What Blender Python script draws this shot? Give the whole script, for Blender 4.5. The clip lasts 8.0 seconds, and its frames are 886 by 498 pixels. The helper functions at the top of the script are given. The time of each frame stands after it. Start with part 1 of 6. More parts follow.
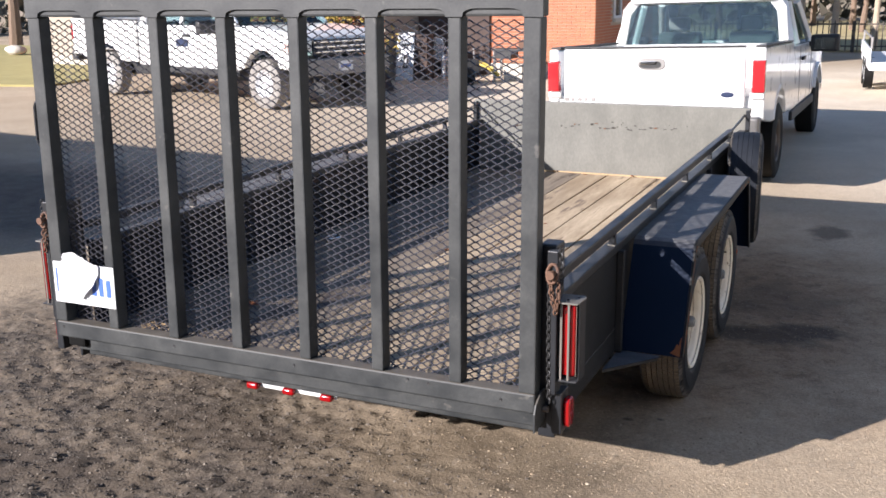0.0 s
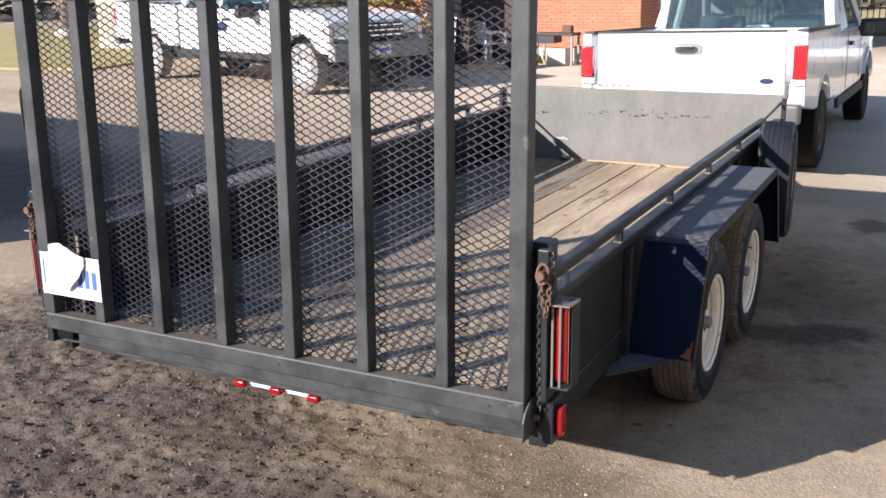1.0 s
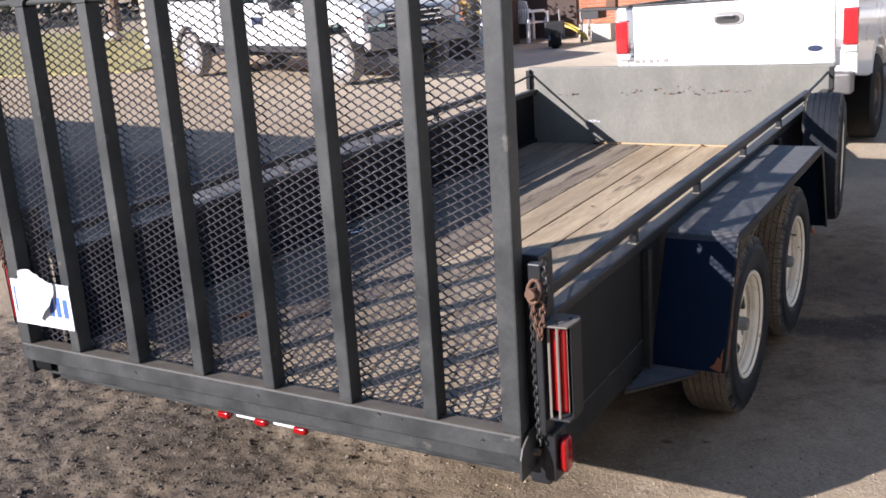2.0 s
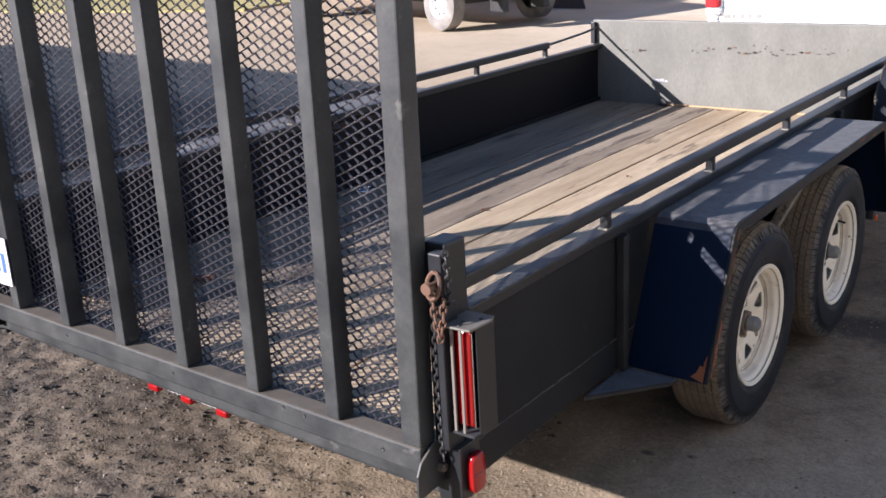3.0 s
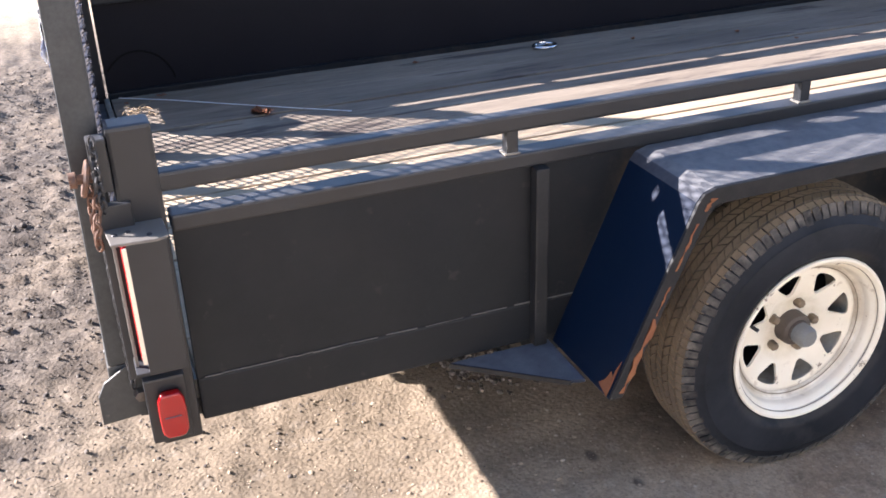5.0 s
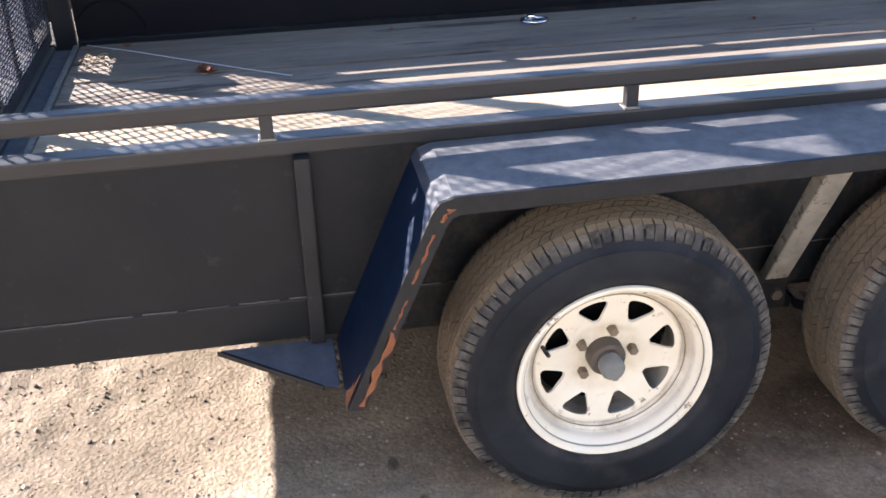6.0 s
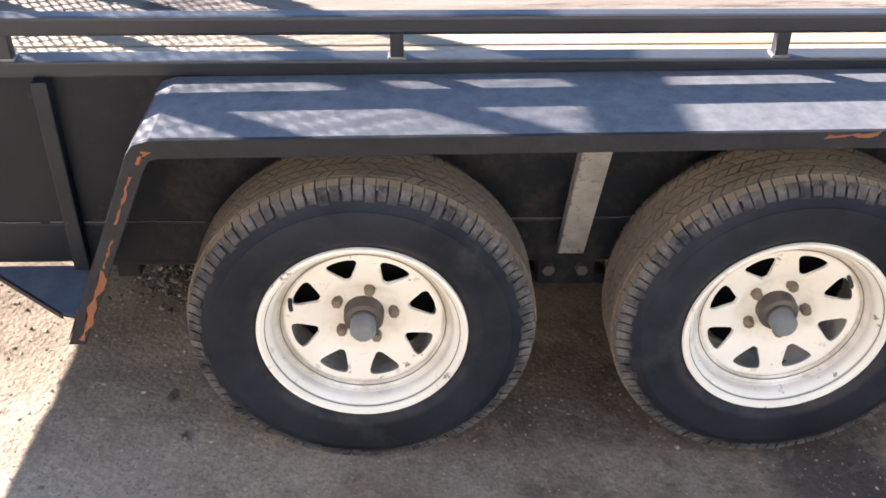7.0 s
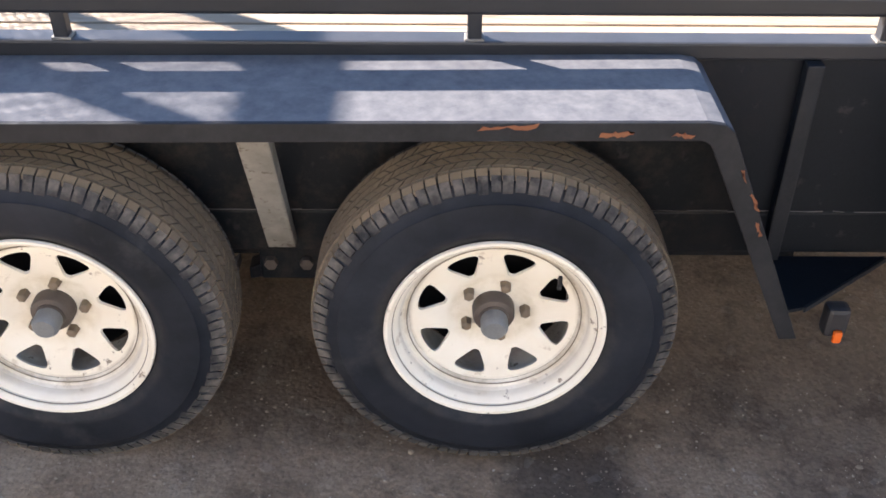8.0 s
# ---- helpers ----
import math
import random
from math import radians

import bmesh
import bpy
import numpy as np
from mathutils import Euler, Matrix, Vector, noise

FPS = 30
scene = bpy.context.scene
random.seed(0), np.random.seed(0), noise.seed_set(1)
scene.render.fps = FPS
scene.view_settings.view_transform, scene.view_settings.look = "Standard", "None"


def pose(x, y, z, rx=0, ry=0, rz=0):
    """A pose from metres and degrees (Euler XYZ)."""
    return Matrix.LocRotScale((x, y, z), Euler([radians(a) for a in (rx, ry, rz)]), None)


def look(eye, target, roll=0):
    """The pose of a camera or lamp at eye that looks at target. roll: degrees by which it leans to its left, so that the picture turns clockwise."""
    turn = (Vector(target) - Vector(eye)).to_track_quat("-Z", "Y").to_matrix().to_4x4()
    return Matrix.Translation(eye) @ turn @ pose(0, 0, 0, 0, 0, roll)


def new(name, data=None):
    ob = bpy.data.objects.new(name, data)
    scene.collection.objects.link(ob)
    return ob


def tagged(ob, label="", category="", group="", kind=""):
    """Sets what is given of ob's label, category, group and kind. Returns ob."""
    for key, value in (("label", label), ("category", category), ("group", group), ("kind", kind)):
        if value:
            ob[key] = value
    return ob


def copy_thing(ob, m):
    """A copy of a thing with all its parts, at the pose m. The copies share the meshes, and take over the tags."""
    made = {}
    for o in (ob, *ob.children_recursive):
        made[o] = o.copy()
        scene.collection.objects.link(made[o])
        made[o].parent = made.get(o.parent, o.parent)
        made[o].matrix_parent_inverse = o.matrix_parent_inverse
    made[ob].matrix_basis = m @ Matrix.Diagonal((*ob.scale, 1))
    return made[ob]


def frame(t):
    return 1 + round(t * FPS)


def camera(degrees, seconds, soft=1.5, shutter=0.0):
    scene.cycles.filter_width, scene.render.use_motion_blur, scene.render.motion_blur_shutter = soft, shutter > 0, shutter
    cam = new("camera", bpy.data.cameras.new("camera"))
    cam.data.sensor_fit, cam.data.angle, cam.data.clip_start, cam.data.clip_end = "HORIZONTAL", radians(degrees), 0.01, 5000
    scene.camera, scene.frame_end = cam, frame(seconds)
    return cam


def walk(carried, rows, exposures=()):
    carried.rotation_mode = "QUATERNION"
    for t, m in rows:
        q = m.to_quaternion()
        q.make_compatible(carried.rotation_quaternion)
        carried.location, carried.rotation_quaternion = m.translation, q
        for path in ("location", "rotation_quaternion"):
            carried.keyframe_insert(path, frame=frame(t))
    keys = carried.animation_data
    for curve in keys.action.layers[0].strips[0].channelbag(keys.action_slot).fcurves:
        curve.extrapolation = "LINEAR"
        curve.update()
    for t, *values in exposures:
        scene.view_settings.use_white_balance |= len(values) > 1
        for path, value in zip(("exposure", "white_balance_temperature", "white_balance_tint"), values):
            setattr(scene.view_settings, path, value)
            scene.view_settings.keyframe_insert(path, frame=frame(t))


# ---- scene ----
cam = camera(47.9, 8.0, soft=1.65)
PATH = [
    (0, (0.962, -2.916, 1.83), (0.162, -1.151, 1.333), -0.7),
    (0.5, (0.97, -2.815, 1.835), (0.164, -1.06, 1.315), -0.8),
    (1, (1.06, -2.653, 1.817), (0.175, -0.938, 1.292), -0.8),
    (1.2, (1.067, -2.564, 1.81), (0.152, -0.87, 1.268), -1.4),
    (2.3, (1.124, -2.033, 1.789), (0.123, -0.393, 1.232), -4.7),
    (2.5, (1.19, -1.896, 1.77), (0.167, -0.276, 1.197), -4.1),
    (3, (1.334, -1.583, 1.739), (0.151, -0.101, 1.104), -3.3),
    (3.5, (1.445, -1.159, 1.699), (0.133, 0.166, 0.975), -2.6),
    (4, (1.619, -0.731, 1.663), (0.174, 0.414, 0.888), -1.2),
    (4.2, (1.698, -0.579, 1.668), (0.201, 0.469, 0.857), -0.4),
    (5.3, (1.787, 0.308, 1.601), (0.085, 0.802, 0.676), -1.8),
    (5.5, (1.826, 0.498, 1.609), (0.112, 0.915, 0.666), -1.0),
    (6, (1.828, 0.892, 1.599), (0.103, 1.184, 0.629), -1.4),
    (6.5, (1.795, 1.258, 1.606), (0.095, 1.461, 0.573), -0.8),
    (7, (1.78, 1.63, 1.621), (0.126, 1.687, 0.498), 0.5),
    (7.5, (1.745, 1.922, 1.574), (0.078, 1.971, 0.47), 1.1),
    (8, (1.673, 2.277, 1.585), (0.044, 2.285, 0.425), 0.4),
]
EXPOSURES = [(0, 1.4, 5700, 16), (1.2, 1.38, 5700, 16), (2.5, 1.34, 5620, 18), (3.2, 1.68, 5620, 19), (4.0, 2.4, 5660, 20), (5.5, 2.86, 5660, 18), (6.5, 2.96, 5700, 17), (8, 2.86, 5800, 18)]
walk(cam, [(t, look(eye, target, roll)) for t, eye, target, roll in PATH], EXPOSURES)

# ---- light ----
SUN_ELEV, SUN_TO = 22.3, (0.55, 0.835)
sun_dir = Vector((SUN_TO[0], SUN_TO[1], -math.hypot(*SUN_TO) * math.tan(radians(SUN_ELEV)))).normalized()
sun = new("sun", bpy.data.lights.new("sun", "SUN"))
sun.data.energy, sun.data.angle, sun.data.color = 4.5, radians(0.53), (1.0, 0.885, 0.735)
sun.matrix_world = look((0, 0, 30), Vector((0, 0, 30)) + sun_dir)
world = bpy.data.worlds.new("sky")
world.use_nodes = True
scene.world = world
wn = world.node_tree.nodes
sky = wn.new("ShaderNodeTexSky")
sky.sky_type, sky.sun_disc = "NISHITA", False
sky.sun_elevation, sky.sun_rotation = radians(SUN_ELEV), math.atan2(-SUN_TO[0], -SUN_TO[1])
sky.air_density, sky.dust_density, sky.ozone_density = 1.0, 0.35, 1.2
world.node_tree.links.new(sky.outputs[0], wn["Background"].inputs[0])
wn["Background"].inputs[1].default_value = 0.051


# ---- materials ----
def material(name, base, rough=0.6, metal=0.0, tint=None, scale=8.0, amount=0.5, fine=80.0, bump=0.2, dist=0.003, spots=None,
             spot_scale=5.0, spot_at=0.62, dust=None, dust_amount=0.0, bounce_tone=None, mud=None, rand=0.0, spec=0.5, stretch=(1, 1, 1), coat=0.0):
    """Paint or mineral surface: two scales of colour variation, patches of a second colour, dust on upward faces, fine relief."""
    m = bpy.data.materials.new(name)
    m.use_nodes = True
    nt = m.node_tree
    n, l = nt.nodes, nt.links
    p = n["Principled BSDF"]
    tc = n.new("ShaderNodeTexCoord")
    mp = n.new("ShaderNodeMapping")
    mp.inputs["Scale"].default_value = stretch
    l.new(tc.outputs["Object"], mp.inputs[0])

    def tex(s, detail=6, r=0.6):
        t = n.new("ShaderNodeTexNoise")
        t.inputs["Scale"].default_value, t.inputs["Detail"].default_value, t.inputs["Roughness"].default_value = s, detail, r
        l.new(mp.outputs[0], t.inputs["Vector"])
        return t.outputs["Fac"]

    def ramp(f, a, b):
        r = n.new("ShaderNodeMapRange")
        r.inputs[1].default_value, r.inputs[2].default_value = a, b
        l.new(f, r.inputs[0])
        return r.outputs[0]

    def mix(f, a, b):
        x = n.new("ShaderNodeMix")
        x.data_type = "RGBA"
        for s, v in ((x.inputs[0], f), (x.inputs[6], a), (x.inputs[7], b)):
            if isinstance(v, (int, float)):
                s.default_value = v
            elif isinstance(v, tuple):
                s.default_value = (*v, 1)
            else:
                l.new(v, s)
        return x.outputs[2]

    def times(f, k):
        x = n.new("ShaderNodeMath")
        x.operation = "MULTIPLY"
        l.new(f, x.inputs[0])
        if isinstance(k, (int, float)):
            x.inputs[1].default_value = k
        else:
            l.new(k, x.inputs[1])
        return x.outputs[0]

    tint = tint or tuple(min(1, c * 1.35 + 0.01) for c in base)
    large, small = tex(scale), tex(fine, 4, 0.7)
    col = mix(times(ramp(large, 0.3, 0.7), amount), base, tint)
    col = mix(times(ramp(small, 0.35, 0.75), amount * 0.5), col, tuple(c * 0.7 for c in base))
    if rand:
        oi = n.new("ShaderNodeObjectInfo")
        hsv = n.new("ShaderNodeHueSaturation")
        l.new(ramp(oi.outputs["Random"], 0, 1), hsv.inputs["Hue"])
        r = n.new("ShaderNodeMapRange")
        r.inputs[3].default_value, r.inputs[4].default_value = 1 - rand, 1 + rand
        l.new(oi.outputs["Random"], r.inputs[0])
        hsv.inputs["Hue"].default_value = 0.5
        for k in list(hsv.inputs["Hue"].links):
            l.remove(k)
        l.new(r.outputs[0], hsv.inputs["Value"])
        l.new(col, hsv.inputs["Color"])
        col = hsv.outputs[0]
    rough_out = None
    if spots:
        f = ramp(tex(spot_scale, 8, 0.65), spot_at, spot_at + 0.06)
        col = mix(f, col, spots)
        rough_out = f
    if dust:
        g = n.new("ShaderNodeNewGeometry")
        sx = n.new("ShaderNodeSeparateXYZ")
        l.new(g.outputs["Normal"], sx.inputs[0])
        up = ramp(sx.outputs["Z"], 0.42, 0.95)
        f = times(times(ramp(tex(scale * 2.3, 8, 0.7), -0.1, 0.72), up), dust_amount)
        col = mix(f, col, dust)
    # patchy lighter tone over a stretch of Y, standing for bounced light
    if bounce_tone:
        sy = n.new("ShaderNodeSeparateXYZ")
        l.new(tc.outputs["Object"], sy.inputs[0])
        f = times(ramp(sy.outputs["Y"], bounce_tone[1], bounce_tone[1] + 0.25), ramp(sy.outputs["Y"], bounce_tone[2], bounce_tone[2] - 0.25))
        f = times(times(f, ramp(tex(4, 9, 0.72), 0.28, 0.68)), 0.85)
        col = mix(f, col, bounce_tone[0])
    if mud:
        sy = n.new("ShaderNodeSeparateXYZ")
        l.new(tc.outputs["Object"], sy.inputs[0])
        f = times(ramp(sy.outputs["Y"], mud[1], mud[1] + 0.2), ramp(sy.outputs["Y"], mud[2], mud[2] - 0.2))
        f = times(times(f, ramp(tex(9, 9, 0.78), 0.47, 0.72)), 0.9)
        col = mix(f, col, mud[0])
    l.new(col, p.inputs["Base Color"])
    r = n.new("ShaderNodeMapRange")
    r.inputs[3].default_value, r.inputs[4].default_value = max(0.02, rough - 0.1), min(1, rough + 0.12)
    l.new(large, r.inputs[0])
    l.new(r.outputs[0], p.inputs["Roughness"])
    p.inputs["Metallic"].default_value = metal
    p.inputs["Specular IOR Level"].default_value = spec
    p.inputs["Coat Weight"].default_value = coat
    if bump:
        b = n.new("ShaderNodeBump")
        b.inputs["Strength"].default_value, b.inputs["Distance"].default_value = bump, dist
        l.new(small, b.inputs["Height"])
        l.new(b.outputs[0], p.inputs["Normal"])
    return m


def glassy(name, base, rough=0.08, trans=0.0, coat=0.5):
    m = bpy.data.materials.new(name)
    m.use_nodes = True
    p = m.node_tree.nodes["Principled BSDF"]
    p.inputs["Base Color"].default_value = (*base, 1)
    p.inputs["Roughness"].default_value = rough
    p.inputs["Transmission Weight"].default_value = trans
    p.inputs["Coat Weight"].default_value = coat
    return m


def pane_material(name, tint, gloss):
    m = bpy.data.materials.new(name)
    m.use_nodes = True
    n, l = m.node_tree.nodes, m.node_tree.links
    n.remove(n["Principled BSDF"])
    t, g, x = n.new("ShaderNodeBsdfTransparent"), n.new("ShaderNodeBsdfGlossy"), n.new("ShaderNodeMixShader")
    t.inputs[0].default_value = (*tint, 1)
    g.inputs["Roughness"].default_value = 0.03
    x.inputs[0].default_value = gloss
    l.new(t.outputs[0], x.inputs[1])
    l.new(g.outputs[0], x.inputs[2])
    l.new(x.outputs[0], n["Material Output"].inputs[0])
    return m


DUST = (0.30, 0.25, 0.19)
RUST = (0.22, 0.075, 0.025)
M_PAINT = material("trailer_paint", (0.009, 0.0105, 0.0135), 0.42, scale=5, amount=0.5, fine=140, bump=0.08, dust=(0.22, 0.22, 0.23), dust_amount=0.22, spec=0.45)
M_GATE = material("gate_paint", (0.0155, 0.0185, 0.021), 0.5, tint=(0.063, 0.066, 0.065), scale=7, amount=0.9, fine=110, bump=0.12, dust=DUST, dust_amount=0.35, spec=0.42, spots=(0.085, 0.083, 0.077), spot_scale=12, spot_at=0.635)
# paler towards the rear: bounced ground light put into the side paint's colour
M_SIDE = material("side_paint", (0.0048, 0.0066, 0.0094), 0.5, tint=(0.0090, 0.0115, 0.0150), scale=3.2, amount=1.0, fine=180, bump=0.12, spots=(0.026, 0.025, 0.025), spot_scale=17, spot_at=0.615, spec=0.2, bounce_tone=((0.0135, 0.0152, 0.0172), -0.6, 1.2), mud=((0.046, 0.037, 0.027), 0.95, 2.9))
M_BRACE = material("brace_paint", (0.011, 0.0125, 0.015), 0.55, tint=(0.026, 0.027, 0.028), scale=9, amount=1.0, fine=130, bump=0.2, spots=(0.06, 0.055, 0.05), spot_scale=30, spot_at=0.64, spec=0.25)
M_FENDER = material("fender_paint", (0.0026, 0.0092, 0.026), 0.5, scale=12, amount=0.4, fine=120, bump=0.05, tint=(0.0032, 0.0115, 0.034), dust=(0.78, 0.74, 0.66), dust_amount=0.22, spec=0.15)
M_GUSSET = material("gusset_paint", (0.004, 0.010, 0.026), 0.5, scale=9, amount=0.4, fine=120, bump=0.1, dust=(0.50, 0.52, 0.54), dust_amount=0.30, spec=0.3)
M_LIP = material("fender_edge_paint", (0.0085, 0.0095, 0.0115), 0.6, tint=(0.027, 0.027, 0.028), spec=0.25, scale=14, amount=0.9, spots=(0.10, 0.05, 0.03), spot_scale=30, spot_at=0.70)
M_MESH = material("expanded_metal", (0.105, 0.103, 0.118), 0.24, metal=0.55, tint=(0.16, 0.156, 0.168), scale=9, amount=0.6, fine=200, bump=0.05)
M_HEAD = material("headboard_paint", (0.118, 0.118, 0.104), 0.5, tint=(0.185, 0.182, 0.16), scale=4, amount=0.9, fine=70, bump=0.1, spots=(0.085, 0.078, 0.07), spot_scale=9, spot_at=0.70, stretch=(1, 1, 0.55))
M_WOOD = material("weathered_plank", (0.33, 0.24, 0.145), 0.85, tint=(0.64, 0.515, 0.35), scale=1.3, amount=1.0, fine=13, bump=0.6, dist=0.004,
                  stretch=(6, 0.7, 6), spots=(0.19, 0.14, 0.095), spot_scale=1.9, spot_at=0.585, rand=0.16)
# weathered planks darkened further, the far wall's shadow put into their colour
M_SHADEWOOD = material("shaded_plank", (0.125, 0.095, 0.068), 0.85, tint=(0.30, 0.25, 0.185), scale=1.3, amount=1.0, fine=13, bump=0.6, dist=0.004,
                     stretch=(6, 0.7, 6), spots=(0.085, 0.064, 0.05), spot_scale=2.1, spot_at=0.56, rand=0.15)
M_RUBBER = material("tyre_rubber", (0.006, 0.006, 0.0065), 0.62, scale=5, amount=0.9, fine=60, bump=0.15, tint=(0.013, 0.0125, 0.012), spec=0.16)
M_TREAD = material("dusty_tread", (0.075, 0.062, 0.047), 0.85, tint=(0.24, 0.18, 0.115), scale=5, amount=0.9, fine=90, bump=0.3, dust=(0.42, 0.31, 0.185), dust_amount=0.95)
M_CAP = material("cap_steel", (0.17, 0.175, 0.17), 0.5, metal=0.2, scale=30, amount=0.7, fine=200)
M_HUB = material("hub_steel", (0.085, 0.068, 0.054), 0.55, metal=0.2, scale=30, amount=0.7, fine=200)
M_PALETYRE = material("dusty_road_tyre", (0.16, 0.15, 0.14), 0.85, tint=(0.34, 0.32, 0.29), scale=6, amount=0.9, fine=70, bump=0.3)
M_SILVER = material("silver_rim", (0.62, 0.63, 0.65), 0.35, metal=0.3, scale=12, amount=0.4)
M_RUST = material("rusty_steel", (0.115, 0.06, 0.036), 0.8, scale=30, amount=0.8, fine=220, bump=0.4, spots=(0.08, 0.05, 0.04), spot_scale=40, spot_at=0.55)
M_BRACKET = material("bare_bracket", (0.24, 0.225, 0.19), 0.65, tint=(0.13, 0.12, 0.10), scale=22, amount=0.9, fine=120, bump=0.3, spots=(0.085, 0.065, 0.045), spot_scale=38, spot_at=0.575)
M_RED = glassy("red_lens", (0.25, 0.002, 0.003), 0.14, coat=0.15)
M_TAIL = glassy("tail_lens", (0.42, 0.022, 0.026), 0.15)
M_AMBER = glassy("amber_lens", (0.75, 0.14, 0.015), 0.15)
M_CHROME = material("chrome", (0.75, 0.75, 0.74), 0.15, metal=1.0, scale=8, amount=0.2, bump=0)
M_WHITE = material("white_car_paint", (0.80, 0.80, 0.79), 0.28, scale=3, amount=0.25, fine=40, bump=0.0, tint=(0.74, 0.73, 0.70), coat=0.6)
M_BLACK = material("black_plastic", (0.02, 0.02, 0.021), 0.55, scale=10, amount=0.4, fine=100, bump=0.1)
M_GLASS = pane_material("tinted_glass", (0.55, 0.66, 0.66), 0.16)
M_GLASSDARK = glassy("dark_glass", (0.02, 0.025, 0.03), 0.05)
M_LENS = glassy("clear_lens", (0.62, 0.62, 0.60), 0.1)
M_BADGE = material("badge_blue", (0.02, 0.03, 0.07), 0.3, bump=0)
M_GREYPLASTIC = material("worn_grey", (0.22, 0.21, 0.20), 0.5, scale=12, amount=0.5)
M_BUMPER = material("bumper_steel", (0.16, 0.155, 0.15), 0.38, metal=0.6, scale=9, amount=0.7, fine=90)
M_SEAT = material("seat_cloth", (0.20, 0.20, 0.19), 0.9, scale=20, amount=0.5)
M_REDPAINT = material("red_car_paint", (0.45, 0.02, 0.02), 0.25, bump=0, coat=0.6)
M_PANEL = material("grey_sheet", (0.34, 0.34, 0.38), 0.6, scale=4, amount=0.4)
M_YELLOW = material("yellow_hose", (0.55, 0.42, 0.08), 0.5, bump=0)
M_FENCE = material("fence_iron", (0.06, 0.05, 0.04), 0.6, scale=2, amount=0.7, bump=0.1)
M_PALEBARK = material("pale_bark", (0.36, 0.29, 0.21), 0.9, scale=5, amount=0.7, fine=40, bump=0.6)
M_NEEDLE = material("needles", (0.075, 0.10, 0.05), 0.8, scale=1.5, amount=0.7, bump=0)
M_YELLOWLEAF = material("yellow_leaf", (0.30, 0.22, 0.045), 0.8, scale=3, amount=0.8, bump=0)
M_WOODS = material("far_wood", (0.16, 0.14, 0.11), 0.95, tint=(0.10, 0.11, 0.065), scale=0.15, amount=0.9, bump=0)
M_SIGN = material("white_plate", (0.66, 0.67, 0.68), 0.4, scale=10, amount=0.3, bump=0)
M_CHAIR = material("white_plastic", (0.84, 0.84, 0.84), 0.35, scale=10, amount=0.2, bump=0)
M_INK = material("blue_ink", (0.05, 0.12, 0.40), 0.5, bump=0)
M_BRICK = material("brick", (0.36, 0.125, 0.065), 0.85, tint=(0.52, 0.22, 0.11), scale=3, amount=0.7, fine=60, bump=0.3, rand=0.2)
M_BRICKS = material("brickwork", (0.345, 0.12, 0.062), 0.85, tint=(0.52, 0.22, 0.11), scale=5, amount=0.8, fine=60, bump=0.3)
M_MORTAR = material("mortar", (0.36, 0.31, 0.25), 0.9, scale=6, amount=0.5, fine=90, bump=0.4)
M_DRYLAWN = material("dry_lawn", (0.50, 0.41, 0.22), 0.95, tint=(0.40, 0.34, 0.17), scale=0.8, amount=0.9, fine=30, bump=0.6, dist=0.02)
M_GRASS = material("winter_lawn", (0.42, 0.36, 0.15), 0.95, tint=(0.29, 0.26, 0.10), scale=1.5, amount=0.9, fine=40, bump=0.6, dist=0.02)
M_BARK = material("bark", (0.17, 0.12, 0.085), 0.9, scale=8, amount=0.7, fine=50, bump=0.8, dist=0.01, stretch=(3, 3, 0.6))
M_STONE = material("pale_stone", (0.48, 0.44, 0.37), 0.85, scale=8, amount=0.7, fine=60, bump=0.5)
M_CHIP = material("dark_chips", (0.06, 0.055, 0.05), 0.8, scale=30, amount=0.6)
M_WOODCHIP = material("dry_litter", (0.38, 0.27, 0.15), 0.9, scale=30, amount=0.9, fine=120, bump=0.3)
M_GUARD = material("guard_steel", (0.13, 0.12, 0.105), 0.5, scale=20, amount=0.6)
M_BOUNCEWALL = material("bounce_wall_cream", (0.54, 0.53, 0.49), 0.85, scale=2, amount=0.3, fine=30, bump=0.2)
M_DRUM = material("drum_black", (0.004, 0.004, 0.004), 0.8, scale=10, amount=0.5, spec=0.1)
M_GRIME = material("grime", (0.16, 0.13, 0.09), 0.9, scale=30, amount=0.6)
M_ORANGERUST = material("orange_rust", (0.20, 0.082, 0.03), 0.9, tint=(0.17, 0.06, 0.03), scale=25, amount=0.9, fine=150, bump=0.6)
M_DARKRUST = material("dark_rust", (0.055, 0.035, 0.028), 0.8, scale=6, amount=0.7, bump=0.3)
M_INNERWALL = material("inner_wall_paint", (0.0055, 0.0058, 0.0095), 0.5, tint=(0.010, 0.0098, 0.013), scale=3, amount=0.8, fine=150, bump=0.1, spots=(0.03, 0.027, 0.025), spot_scale=15, spot_at=0.70, spec=0.16)
M_FAINTRUST = material("faint_rust", (0.035, 0.016, 0.010), 0.8, scale=20, amount=0.8)
M_NUT = material("nut_steel", (0.17, 0.13, 0.085), 0.55, metal=0.3, scale=40, amount=0.7)
M_FILM = material("white_film", (0.50, 0.50, 0.52), 0.35, scale=10, amount=0.2, bump=0)
M_LEAF = material("dead_leaf", (0.26, 0.095, 0.035), 0.7, scale=40, amount=0.7, bump=0.2)


